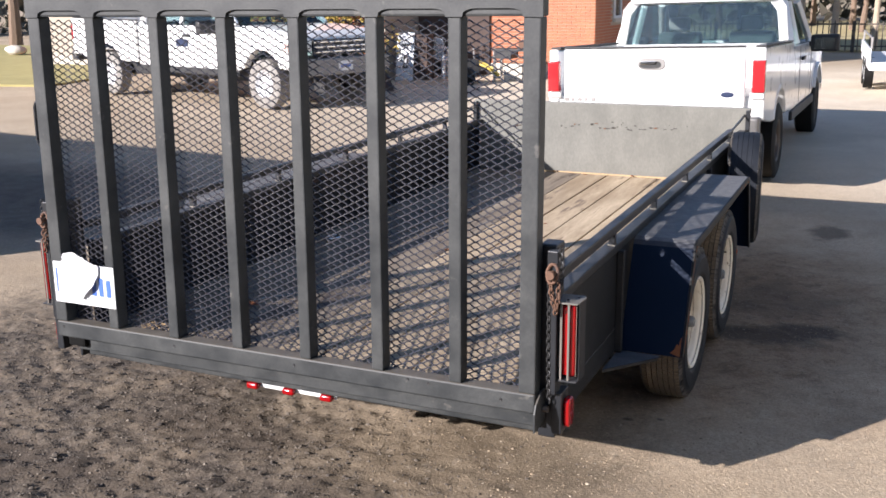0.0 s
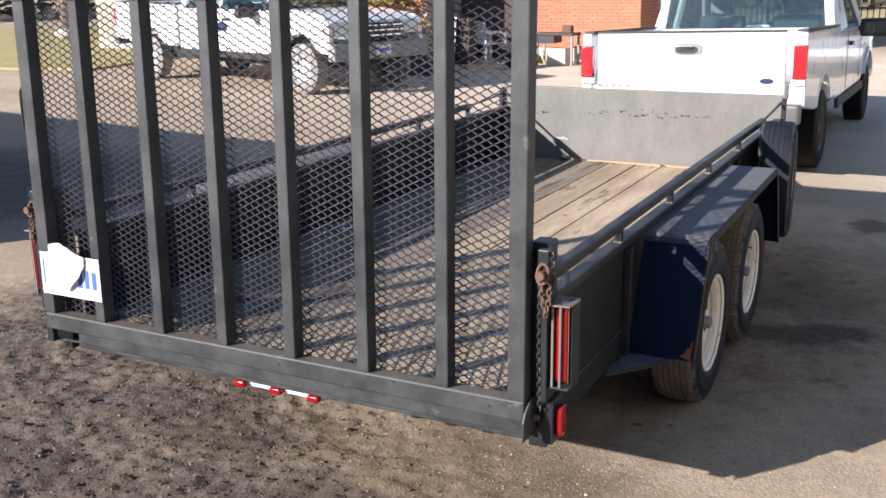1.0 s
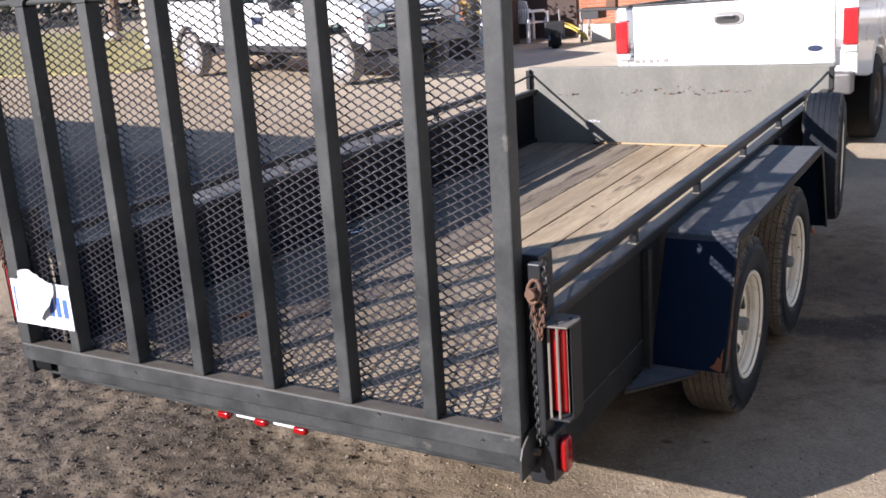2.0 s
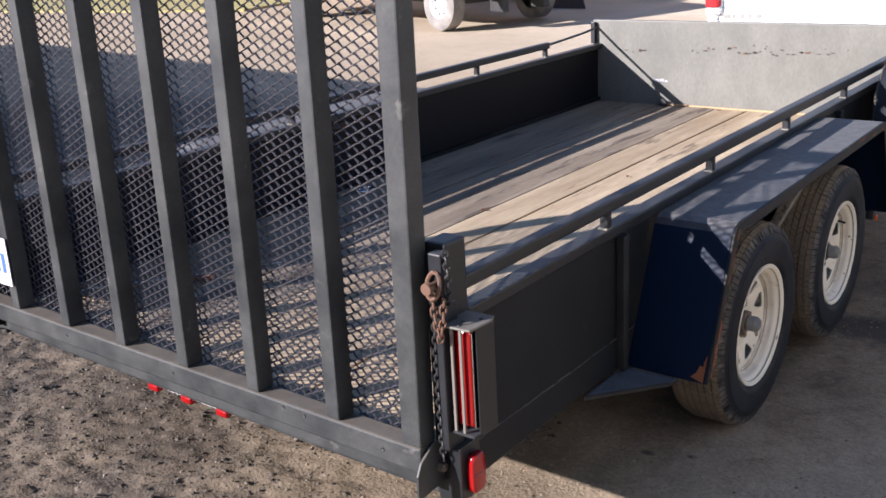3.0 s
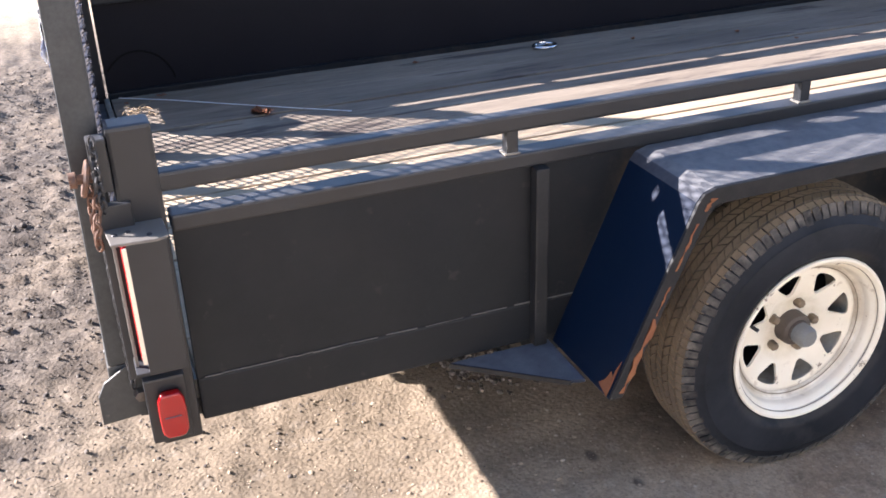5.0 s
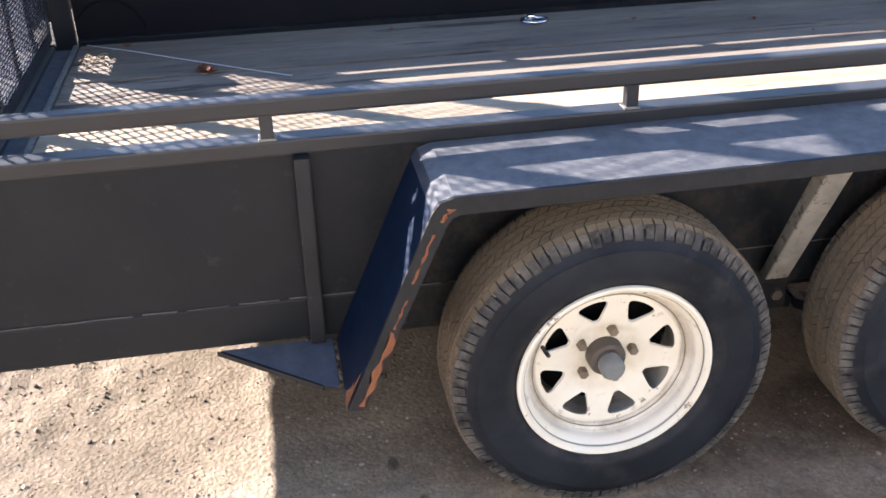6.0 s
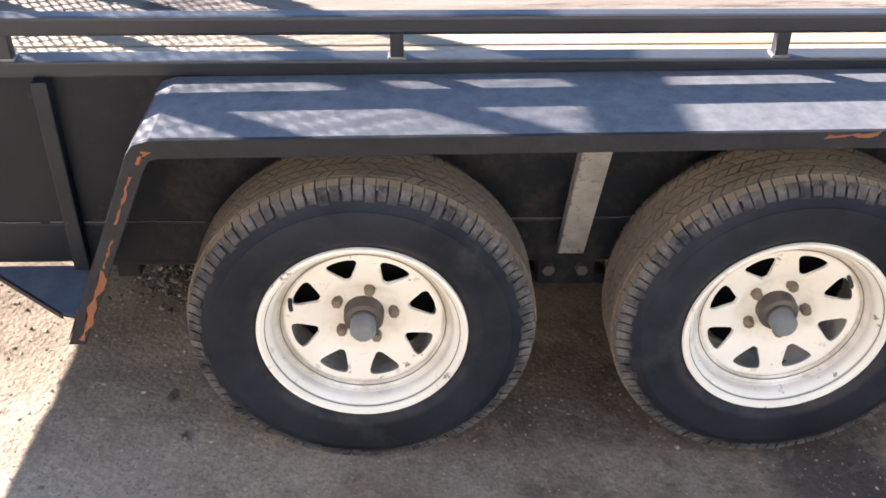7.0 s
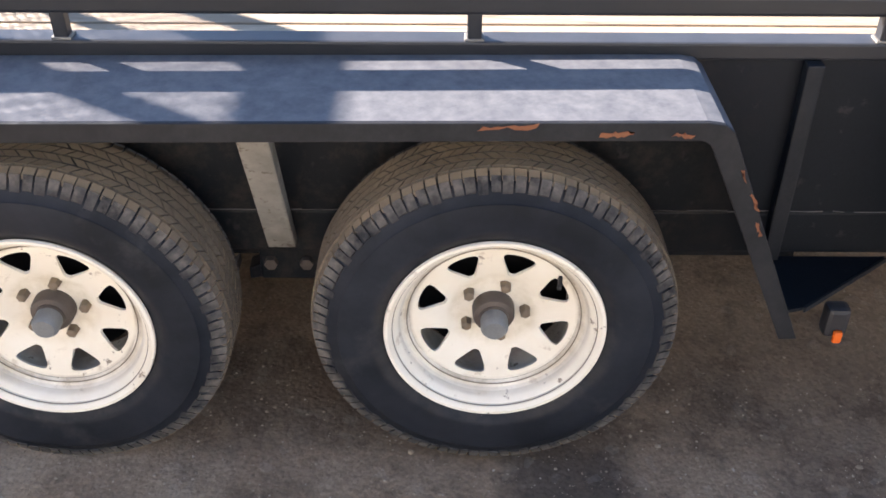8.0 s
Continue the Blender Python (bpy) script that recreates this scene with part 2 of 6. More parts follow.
def wheel_material(name, base, rough, spec, layers, bump=0.1):
    """Rubber or rim paint; each layer: colour, noise scale, threshold, softness, strength, and a band of radius where it lies."""
    m = bpy.data.materials.new(name)
    m.use_nodes = True
    n, l = m.node_tree.nodes, m.node_tree.links
    p = n["Principled BSDF"]
    tc, oi = n.new("ShaderNodeTexCoord"), n.new("ShaderNodeObjectInfo")
    flat = n.new("ShaderNodeVectorMath")
    flat.operation = "MULTIPLY"
    flat.inputs[1].default_value = (0, 1, 1)
    l.new(tc.outputs["Object"], flat.inputs[0])
    ln = n.new("ShaderNodeVectorMath")
    ln.operation = "LENGTH"
    l.new(flat.outputs[0], ln.inputs[0])

    def calc(op, a, b):
        x = n.new("ShaderNodeMath")
        x.operation = op
        for s, v in zip(x.inputs, (a, b)):
            if isinstance(v, (int, float)):
                s.default_value = v
            else:
                l.new(v, s)
        return x.outputs[0]

    def span(f, a, b, c=0.0, d=1.0):
        r = n.new("ShaderNodeMapRange")
        for i, v in enumerate((a, b, c, d)):
            r.inputs[i + 1].default_value = v
        l.new(f, r.inputs[0])
        return r.outputs[0]

    seed = calc("MULTIPLY", oi.outputs["Random"], 20.0)
    col = None
    for colour, scale, at, soft, strength, band in layers:
        t = n.new("ShaderNodeTexNoise")
        t.noise_dimensions = "4D"
        t.inputs["Scale"].default_value, t.inputs["Detail"].default_value, t.inputs["Roughness"].default_value = scale, 8, 0.65
        l.new(tc.outputs["Object"], t.inputs["Vector"])
        l.new(seed, t.inputs["W"])
        f = calc("MULTIPLY", span(t.outputs["Fac"], at, at + soft), strength)
        if band:
            f = calc("MULTIPLY", f, calc("MULTIPLY", span(ln.outputs["Value"], band[0], band[1]), span(ln.outputs["Value"], band[2], band[3], 1.0, 0.0)))
        x = n.new("ShaderNodeMix")
        x.data_type = "RGBA"
        l.new(f, x.inputs[0])
        if col is None:
            x.inputs[6].default_value = (*base, 1)
        else:
            l.new(col, x.inputs[6])
        x.inputs[7].default_value = (*colour, 1)
        col = x.outputs[2]
    l.new(col, p.inputs["Base Color"])
    p.inputs["Roughness"].default_value, p.inputs["Specular IOR Level"].default_value = rough, spec
    t = n.new("ShaderNodeTexNoise")
    t.inputs["Scale"].default_value = 70
    l.new(tc.outputs["Object"], t.inputs["Vector"])
    b = n.new("ShaderNodeBump")
    b.inputs["Strength"].default_value, b.inputs["Distance"].default_value = bump, 0.003
    l.new(t.outputs["Fac"], b.inputs["Height"])
    l.new(b.outputs[0], p.inputs["Normal"])
    return m


M_TYRE = wheel_material("tyre_sidewall", (0.0068, 0.0086, 0.0122), 0.6, 0.2, (
    ((0.021, 0.024, 0.031), 5.0, 0.38, 0.25, 0.8, None),
    ((0.075, 0.073, 0.072), 6.5, 0.58, 0.12, 0.30, None),
    ((0.085, 0.075, 0.062), 14.0, 0.40, 0.3, 0.45, (0.1, 0.11, 0.222, 0.244))), 0.15)
M_LUG = wheel_material("shoulder_rubber", (0.010, 0.011, 0.013), 0.7, 0.2, (
    ((0.15, 0.135, 0.115), 26.0, 0.36, 0.22, 0.85, (0.310, 0.334, 0.360, 0.370)),
    ((0.05, 0.05, 0.052), 60.0, 0.45, 0.15, 0.5, None)), 0.3)
M_RIM = wheel_material("cream_rim", (0.78, 0.73, 0.61), 0.38, 0.5, (
    ((0.46, 0.40, 0.25), 22.0, 0.42, 0.22, 0.55, (0.03, 0.05, 0.080, 0.094)),
    ((0.68, 0.59, 0.43), 9.0, 0.4, 0.3, 0.5, None),
    ((0.42, 0.34, 0.24), 26.0, 0.60, 0.06, 0.55, (0.09, 0.11, 0.5, 0.6)),
    ((0.20, 0.15, 0.10), 38.0, 0.625, 0.03, 0.9, (0.10, 0.15, 0.5, 0.6)),
    ((0.30, 0.24, 0.165), 9.0, 0.38, 0.25, 0.85, (0.158, 0.165, 0.172, 0.186))), 0.05)


# ---- mesh helpers ----
def box(bm, x0, x1, y0, y1, z0, z1):
    v = [bm.verts.new((x, y, z)) for x in (x0, x1) for y in (y0, y1) for z in (z0, z1)]
    for f in ((0, 1, 3, 2), (4, 6, 7, 5), (0, 4, 5, 1), (2, 3, 7, 6), (0, 2, 6, 4), (1, 5, 7, 3)):
        bm.faces.new([v[i] for i in f])


def prism(bm, pts, axis, a, b):
    """A closed outline of 2D points pushed along an axis from a to b."""
    def at(p, c):
        return {"x": (c, p[0], p[1]), "y": (p[0], c, p[1]), "z": (p[0], p[1], c)}[axis]
    lo, hi = [bm.verts.new(at(p, a)) for p in pts], [bm.verts.new(at(p, b)) for p in pts]
    k = len(pts)
    bm.faces.new(lo[::-1])
    bm.faces.new(hi)
    for i in range(k):
        bm.faces.new((lo[i], lo[(i + 1) % k], hi[(i + 1) % k], hi[i]))


def lathe(bm, profile, steps=48, axis="x", centre=(0, 0, 0), close=False):
    """Turns (along, radius) points about an axis."""
    rings = []
    for i in range(steps):
        a = 2 * math.pi * i / steps
        ring = []
        for u, r in profile:
            c, s = r * math.cos(a), r * math.sin(a)
            p = {"x": (u, c, s), "y": (c, u, s), "z": (c, s, u)}[axis]
            ring.append(bm.verts.new(Vector(p) + Vector(centre)))
        rings.append(ring)
    k = len(profile)
    for i in range(steps):
        a, b = rings[i], rings[(i + 1) % steps]
        for j in range(k if close else k - 1):
            bm.faces.new((a[j], a[(j + 1) % k], b[(j + 1) % k], b[j]))


def rod(bm, pts, r, steps=8):
    """A round bar through the points."""
    pts = [Vector(p) for p in pts]
    rings = []
    for i, p in enumerate(pts):
        d = (pts[min(i + 1, len(pts) - 1)] - pts[max(i - 1, 0)]).normalized()
        u = d.orthogonal().normalized()
        if rings and abs(d.dot(prev_u)) < 0.99:
            u = (prev_u - d * d.dot(prev_u)).normalized()
        prev_u = u
        w = d.cross(u)
        rr = r[i] if isinstance(r, (list, tuple)) else r
        rings.append([bm.verts.new(p + (u * math.cos(2 * math.pi * k / steps) + w * math.sin(2 * math.pi * k / steps)) * rr) for k in range(steps)])
    for a, b in zip(rings, rings[1:]):
        for k in range(steps):
            bm.faces.new((a[k], a[(k + 1) % steps], b[(k + 1) % steps], b[k]))
    bm.faces.new(rings[0][::-1])
    bm.faces.new(rings[-1])


def mesh_of(name, bm, mat, bevel=0.0, smooth=None, segments=2):
    bmesh.ops.recalc_face_normals(bm, faces=bm.faces)
    if bevel:
        edges = [e for e in bm.edges if len(e.link_faces) == 2 and e.calc_face_angle(0) > 0.5]
        bmesh.ops.bevel(bm, geom=edges, offset=bevel, segments=segments, affect="EDGES", clamp_overlap=True, profile=0.6)
    me = bpy.data.meshes.new(name)
    bm.to_mesh(me)
    bm.free()
    me.materials.append(mat)
    if smooth is not None:
        me.shade_smooth()
        me.set_sharp_from_angle(angle=radians(smooth))
    return me


def part(name, bm, mat, parent, label="", bevel=0.0, smooth=None, segments=2):
    ob = new(name, mesh_of(name, bm, mat, bevel, smooth, segments))
    ob.parent = parent
    return tagged(ob, label)


def thing(name, m, label, category, group="", kind=""):
    ob = new(name)
    ob.empty_display_size = 0.2
    ob.matrix_basis = m
    return tagged(ob, label, category, group, kind)


def single(name, bm, mat, label, category, bevel=0.0, smooth=None, group="", kind="", m=None):
    ob = new(name, mesh_of(name, bm, mat, bevel, smooth))
    if m is not None:
        ob.matrix_basis = m
    return tagged(ob, label, category, group, kind)


def B(fn, *a, **k):
    bm = bmesh.new()
    fn(bm, *a, **k)
    return bm


def boxes(*rows):
    bm = bmesh.new()
    for r in rows:
        box(bm, *r)
    return bm


# ---- the trailer ----
DECK, TOP = 0.466, 0.835
trailer = thing("utility_trailer", pose(0, 0, 0), "dark painted tandem axle trailer with wooden deck and raised mesh gate", "trailer")

deck = part("deck", boxes((-2.045, -0.03, 0.14, 4.47, 0.385, 0.421)), M_PAINT, trailer, "steel deck frame under weathered planks")
SEAMS = [-2.05, -1.81, -1.61, -1.405, -1.20, -0.995, -0.805, -0.605, -0.405, -0.205, -0.02]
GAPS = [0.004, 0.003, 0.003, 0.006, 0.0025, 0.007, 0.003, 0.005, 0.003, 0.004, 0.004]
rnd = random.Random(5)
for i, (a, b) in enumerate(zip(SEAMS, SEAMS[1:])):
    z = DECK + rnd.uniform(-0.003, 0.002)
    part("plank", boxes((a + GAPS[i], b - GAPS[i + 1], 0.168 + rnd.uniform(0, 0.006), 4.475 - rnd.uniform(0, 0.012), 0.423, z)), M_SHADEWOOD if i < 4 else M_WOOD, deck, bevel=0.003)
part("rear_strip", boxes((-2.05, -0.052, 0.070, 0.146, 0.404, DECK - 0.012)), M_FENDER, trailer, "dusty steel strip behind the planks", bevel=0.004)
# pale strip stands in for the sunlit inner edge of the gate's bottom tube
part("rear_sill", boxes((-2.05, -0.052, 0.054, 0.0685, 0.404, DECK - 0.006)), M_BRACKET, trailer, "pale strip standing for the sunlit edge of the gate tube", bevel=0.002)
part("plank_stop", boxes((-2.05, -0.03, 0.147, 0.1665, 0.424, DECK + 0.004)), M_BRACKET, trailer, "worn bright steel stop at the plank ends", bevel=0.002)
part("rear_crossmember", boxes((-2.04, -0.052, 0.084, 0.138, 0.372, 0.403)), M_GATE, trailer, bevel=0.006)
for y in (1.0, 2.0, 3.0, 4.0):
    part("cross_beam", boxes((-2.04, -0.032, y - 0.025, y + 0.025, 0.325, 0.383)), M_SIDE, trailer, bevel=0.004)
for y in (1.524, 2.384):
    part("axle", B(lathe, [(-2.085, 0.0), (-2.085, 0.036), (0.01, 0.036), (0.01, 0.0)], 16, "x", (0, y, 0.353)), M_SIDE, trailer, "black steel axle tube", smooth=40)


def links(bm, path, r=0.0028, half=0.010, wide=0.007):
    """A chain laid along a path, each link turned a quarter against the last."""
    pts = [Vector(p) for p in path]
    seg, total = [], 0
    for a, b in zip(pts, pts[1:]):
        seg.append((total, a, b))
        total += (b - a).length
    k, s = 0, 0.0
    while s < total:
        for t0, a, b in seg:
            if t0 <= s <= t0 + (b - a).length + 1e-6:
                d = (b - a).normalized()
                c = a + d * (s - t0)
        u = d.orthogonal().normalized()
        if k % 2:
            u = d.cross(u)
        ring = [c + d * half * math.cos(q) + u * wide * math.sin(q) for q in np.linspace(0, 2 * math.pi, 11)]
        rod(bm, ring, r, 5)
        s += half * 1.45
        k += 1


def side(x, s, near):
    """A side wall; s points outwards."""
    def bx(a, b, *r):
        return (min(x + s * a, x + s * b), max(x + s * a, x + s * b), *r)
    part("side_panel", boxes(bx(-0.012, -0.003, 0.165, 4.488, 0.485, TOP - 0.016)), M_SIDE if near else M_INNERWALL, trailer, "black painted sheet steel side panel", bevel=0.002)
    part("lower_rail", boxes(bx(-0.028, 0.0, 0.165, 4.56, 0.388, 0.488)), M_SIDE, trailer, "black steel lower rail with dusty weld line", bevel=0.006)
    bm = bmesh.new()
    rn = random.Random(3)
    y = 0.18
    while y < 4.5:
        d = rn.uniform(0.02, 0.09)
        rod(bm, [(x - s * 0.0012, y, 0.489 + rn.uniform(-0.0015, 0.0015)), (x - s * 0.0012, y + d, 0.489 + rn.uniform(-0.0015, 0.0015))], rn.uniform(0.0007, 0.0018), 6)
        y += d + rn.choice((0.0, 0.0, 0.0, 0.02))
    tagged(part("weld_seam", bm, M_DUSTY, trailer), kind="stuff")
    part("top_angle", boxes(bx(-0.045, 0.006, 0.165, 4.488, 0.819, 0.852)), M_PAINT, trailer, "dark steel top angle", bevel=0.005)
    part("handrail", boxes(bx(-0.03, 0.008, 0.15, 3.85, 0.902, 0.94)), M_PAINT, trailer, "square tube handrail", bevel=0.007)
    part("rail_end", B(rod, [(x - s * 0.011, 3.84, 0.921), (x - s * 0.011, 4.25, 0.94), (x - s * 0.011, 4.488, 0.958)], 0.008, 8), M_PAINT, trailer)
    for k in range(5):
        y = 0.862 + 0.7385 * k
        part("rail_post", boxes(bx(-0.024, 0.002, y - 0.013, y + 0.013, 0.85, 0.904)), M_PAINT, trailer, bevel=0.003)
        part("weld_bead", boxes(bx(-0.028, 0.004, y - 0.018, y + 0.018, 0.851, 0.857)), M_BRACKET, trailer, bevel=0.003)
    for y in (0.922, 2.955):
        part("side_brace", boxes(bx(-0.002, 0.026, y - 0.016, y + 0.016, 0.386, 0.818)), M_BRACE, trailer, "flat steel brace on the side panel", bevel=0.004)
    part("corner_post", boxes(bx(-0.05 if near else -0.002, 0.012, 0.078, 0.158, 0.36, 1.038)), M_PAINT, trailer, "square steel corner post", bevel=0.008)
    # fender: a folded sheet with a turned-down edge
    outer = [(0.960, 0.380), (1.138, 0.795), (1.152, 0.813), (1.18, 0.822), (2.705, 0.832), (2.733, 0.828), (2.750, 0.815), (2.938, 0.384)]
    inner = [(0.969, 0.379), (1.145, 0.790), (1.157, 0.805), (1.18, 0.813), (2.705, 0.823), (2.728, 0.820), (2.742, 0.810), (2.929, 0.382)]
    fender = part("fender", B(prism, outer + inner[::-1], "x", *sorted((x + s * 0.008, x + s * 0.260))), M_FENDER, trailer, "dark blue-black folded steel fender", bevel=0.0015)
    lip = [(0.992, 0.379), (1.168, 0.771), (1.176, 0.781), (1.19, 0.786), (2.695, 0.799), (2.707, 0.797), (2.717, 0.788), (2.906, 0.382)]
    part("fender_edge", B(prism, outer + lip[::-1], "x", *sorted((x + s * 0.2605, x + s * 0.2685))), M_LIP, fender, "fender edge with chipped paint and rust", bevel=0.002)
    rq = random.Random(17)
    for (ya, za), (yb, zb), w in (((0.971, 0.390), (1.043, 0.553), 0.018), ((1.046, 0.560), (1.072, 0.622), 0.007), ((1.086, 0.655), (1.128, 0.752), 0.006), ((1.140, 0.775), (1.160, 0.800), 0.013), ((2.33, 0.818), (2.42, 0.822), 0.010), ((2.52, 0.806), (2.565, 0.806), 0.014), ((2.64, 0.808), (2.67, 0.806), 0.010), ((2.762, 0.745), (2.772, 0.72), 0.006), ((2.785, 0.700), (2.800, 0.665), 0.008), ((2.805, 0.64), (2.815, 0.615), 0.006)):
        pts = [(ya + (yb - ya) * q + 0.010 + rq.uniform(-0.3, 0.3) * w, za + (zb - za) * q + rq.uniform(-0.004, 0.004)) for q in np.linspace(0, 1, 9)]
        pts += [(ya + (yb - ya) * q + 0.010 + w * rq.uniform(0.2, 1.1), za + (zb - za) * q + (w * rq.uniform(0.2, 0.9) if za > 0.78 else 0)) for q in np.linspace(1, 0, 9)]
        bm = bmesh.new()
        prism(bm, pts, "x", *sorted((x + s * 0.2687, x + s * 0.2696)))
        bmesh.ops.triangulate(bm, faces=bm.faces[:])
        part("rust_patch", bm, M_ORANGERUST, fender, "flaking orange rust")
    bm = bmesh.new()
    q = [(0.216, 0.012), (0.257, 0.0), (0.257, 0.085), (0.250, 0.06), (0.25, 0.045), (0.24, 0.052), (0.232, 0.028)]
    prism(bm, [(x + s * a, c) for a, c in q], "z", 0.0, 0.001)
    bmesh.ops.triangulate(bm, faces=bm.faces[:])
    rp = part("rust_patch", bm, M_ORANGERUST, fender, "flaking orange rust")
    rp.matrix_basis = Matrix.Translation((0, 0.9585, 0.383)) @ Matrix.Rotation(math.atan2(0.415, 0.178), 4, "X")
    for y0, y1 in ((0.712, 0.953), (3.20, 2.950)):
        part("gusset", B(prism, [(x + s * 0.001, y0), (x + s * 0.001, y1), (x + s * 0.18, y1), (x + s * 0.172, y1 + (0.03 if y0 > y1 else -0.03))], "z", 0.373, 0.381), M_GUSSET if y0 < 2 else M_SIDE, trailer, "dusty triangular gusset plate", bevel=0.002)
        d = 0.0025 if y0 > y1 else -0.0025
        part("gusset_edge", B(prism, [(x + s * 0.004, y0 + d), (x + s * 0.004, y0 + 3 * d), (x + s * 0.174, y1 + 14 * d), (x + s * 0.173, y1 + 12.4 * d)], "z", 0.370, 0.3815), M_BRACE, trailer, "worn plate edge")
    part("fender_bracket", B(prism, [(x + s * 0.008, 0.424), (x + s * 0.040, 0.424), (x + s * 0.225, 0.797), (x + s * 0.185, 0.80)], "y", 1.934, 1.990), M_BRACKET, trailer, "dusty bare steel fender bracket", bevel=0.004)
    # spring gear
    gear = part("spring_hanger", boxes(bx(-0.10, -0.02, 1.90, 2.03, 0.30, 0.388)), M_SIDE, trailer, bevel=0.006)
    part("equaliser_bar", B(prism, [(1.87, 0.31), (1.965, 0.345), (2.06, 0.31), (2.06, 0.28), (1.965, 0.30), (1.87, 0.28)], "x", *sorted((x - s * 0.09, x - s * 0.045))), M_SIDE, gear, bevel=0.004)
    for y in (1.925, 2.0):
        part("bolt", B(lathe, [(0, 0.0), (0, 0.016), (s * 0.012, 0.014), (s * 0.013, 0.0)], 6, "x", (x - s * 0.02, y, 0.345)), M_HUB, gear)
    for y in (1.524, 2.384):
        leaf_pack = part("leaf_spring", B(prism, [(y + 0.32 * math.cos(q), 0.315 - 0.05 * math.sin(q)) for q in np.linspace(0, math.pi, 13)] + [(y + 0.32 * math.cos(q), 0.29 - 0.06 * math.sin(q)) for q in np.linspace(math.pi, 0, 13)], "x", *sorted((x - s * 0.10, x - s * 0.05))), M_SIDE, trailer, "black leaf spring", bevel=0.002)
    # inner wheel wall behind the tyres
    part("inner_panel", boxes(bx(-0.034, -0.029, 0.9, 3.0, 0.36, 0.487)), M_SIDE, trailer)


M_DUSTY = material("dusty_weld", (0.10, 0.094, 0.085), 0.8, scale=30, amount=0.8, fine=150, bump=0.2)
side(0.0, 1, True)
side(-2.074, -1, False)

head = part("headboard", boxes((-2.10, 0.03, 4.49, 4.496, 0.42, 1.005)), M_HEAD, trailer, "grey painted steel front board with scraped marks", bevel=0.002)
part("headboard_lip", boxes((-2.10, 0.03, 4.498, 4.54, 0.981, 1.007)), M_HEAD, head, bevel=0.003)
for x in (-2.10, 0.0):
    part("headboard_post", boxes((x, x + 0.03, 4.458, 4.4885, 0.853, 0.995)), M_PAINT, head, bevel=0.004)
# scraped and chipped paint in a row across the board
rn = random.Random(11)
for mat, count, name in ((M_CHIP, 34, "paint_chips"), (M_RUST, 4, "rust_chips")):
    bm = bmesh.new()
    for k in range(count):
        cx = rn.choice((-1.78, -1.35, -1.05, -0.92, -0.72, -0.55)) + rn.gauss(0, 0.07)
        cz = 0.825 + 0.016 * (cx + 1.0) + rn.gauss(0, 0.009) + rn.choice((0, 0, 0.03))
        w, h = rn.uniform(0.005, 0.024), rn.uniform(0.004, 0.010)
        q = [(cx + w * math.cos(a) * rn.uniform(0.5, 1), cz + h * math.sin(a) * rn.uniform(0.5, 1)) for a in np.linspace(0, 5.4, 7)]
        prism(bm, q, "y", 4.4875, 4.4898)
    tagged(part(name, bm, mat, head), kind="stuff")
part("sticker", boxes((-1.635, -1.605, 4.4878, 4.4895, 0.613, 0.631), (-1.600, -1.572, 4.4878, 4.4895, 0.617, 0.634), (-1.566, -1.545, 4.4878, 4.4895, 0.614, 0.627)), M_PANEL, head, "small faded sticker in torn pieces")
part("rust_chips", boxes((-1.752, -1.738, 4.4874, 4.4895, 0.806, 0.824), (-1.737, -1.705, 4.4874, 4.4895, 0.812, 0.819)), M_FAINTRUST, head, "rusty gouge in the paint")
bm = bmesh.new()
bmesh.ops.create_icosphere(bm, subdivisions=2, radius=0.032)
for v in bm.verts:
    v.co = Vector((v.co.x * 1.15 - 1.56, v.co.y * 0.8 + 4.452, v.co.z * 0.75 + DECK + 0.016)) + Vector((0, 0, 0.012)) * noise.noise(v.co * 40)
single("dirt_clod", bm, M_CHIP, "dark clod of dirt on the deck by the front board", "dirt", smooth=60)
part("caulk_line", boxes((-1.58, -0.45, 4.474, 4.4885, DECK - 0.004, DECK + 0.008)), M_WOODCHIP, head, "debris along the foot of the board", bevel=0.003)

# tongue to the hitch
part("tongue", B(prism, [(-1.75, 4.56), (-1.63, 4.56), (-1.04, 6.02), (-0.45, 4.56), (-0.33, 4.56), (-0.98, 6.16), (-1.10, 6.16)], "z", 0.40, 0.47), M_PAINT, trailer, "black steel A-frame tongue", bevel=0.006)
part("coupler", boxes((-1.10, -0.98, 6.10, 6.34, 0.42, 0.50)), M_PAINT, trailer, bevel=0.02)


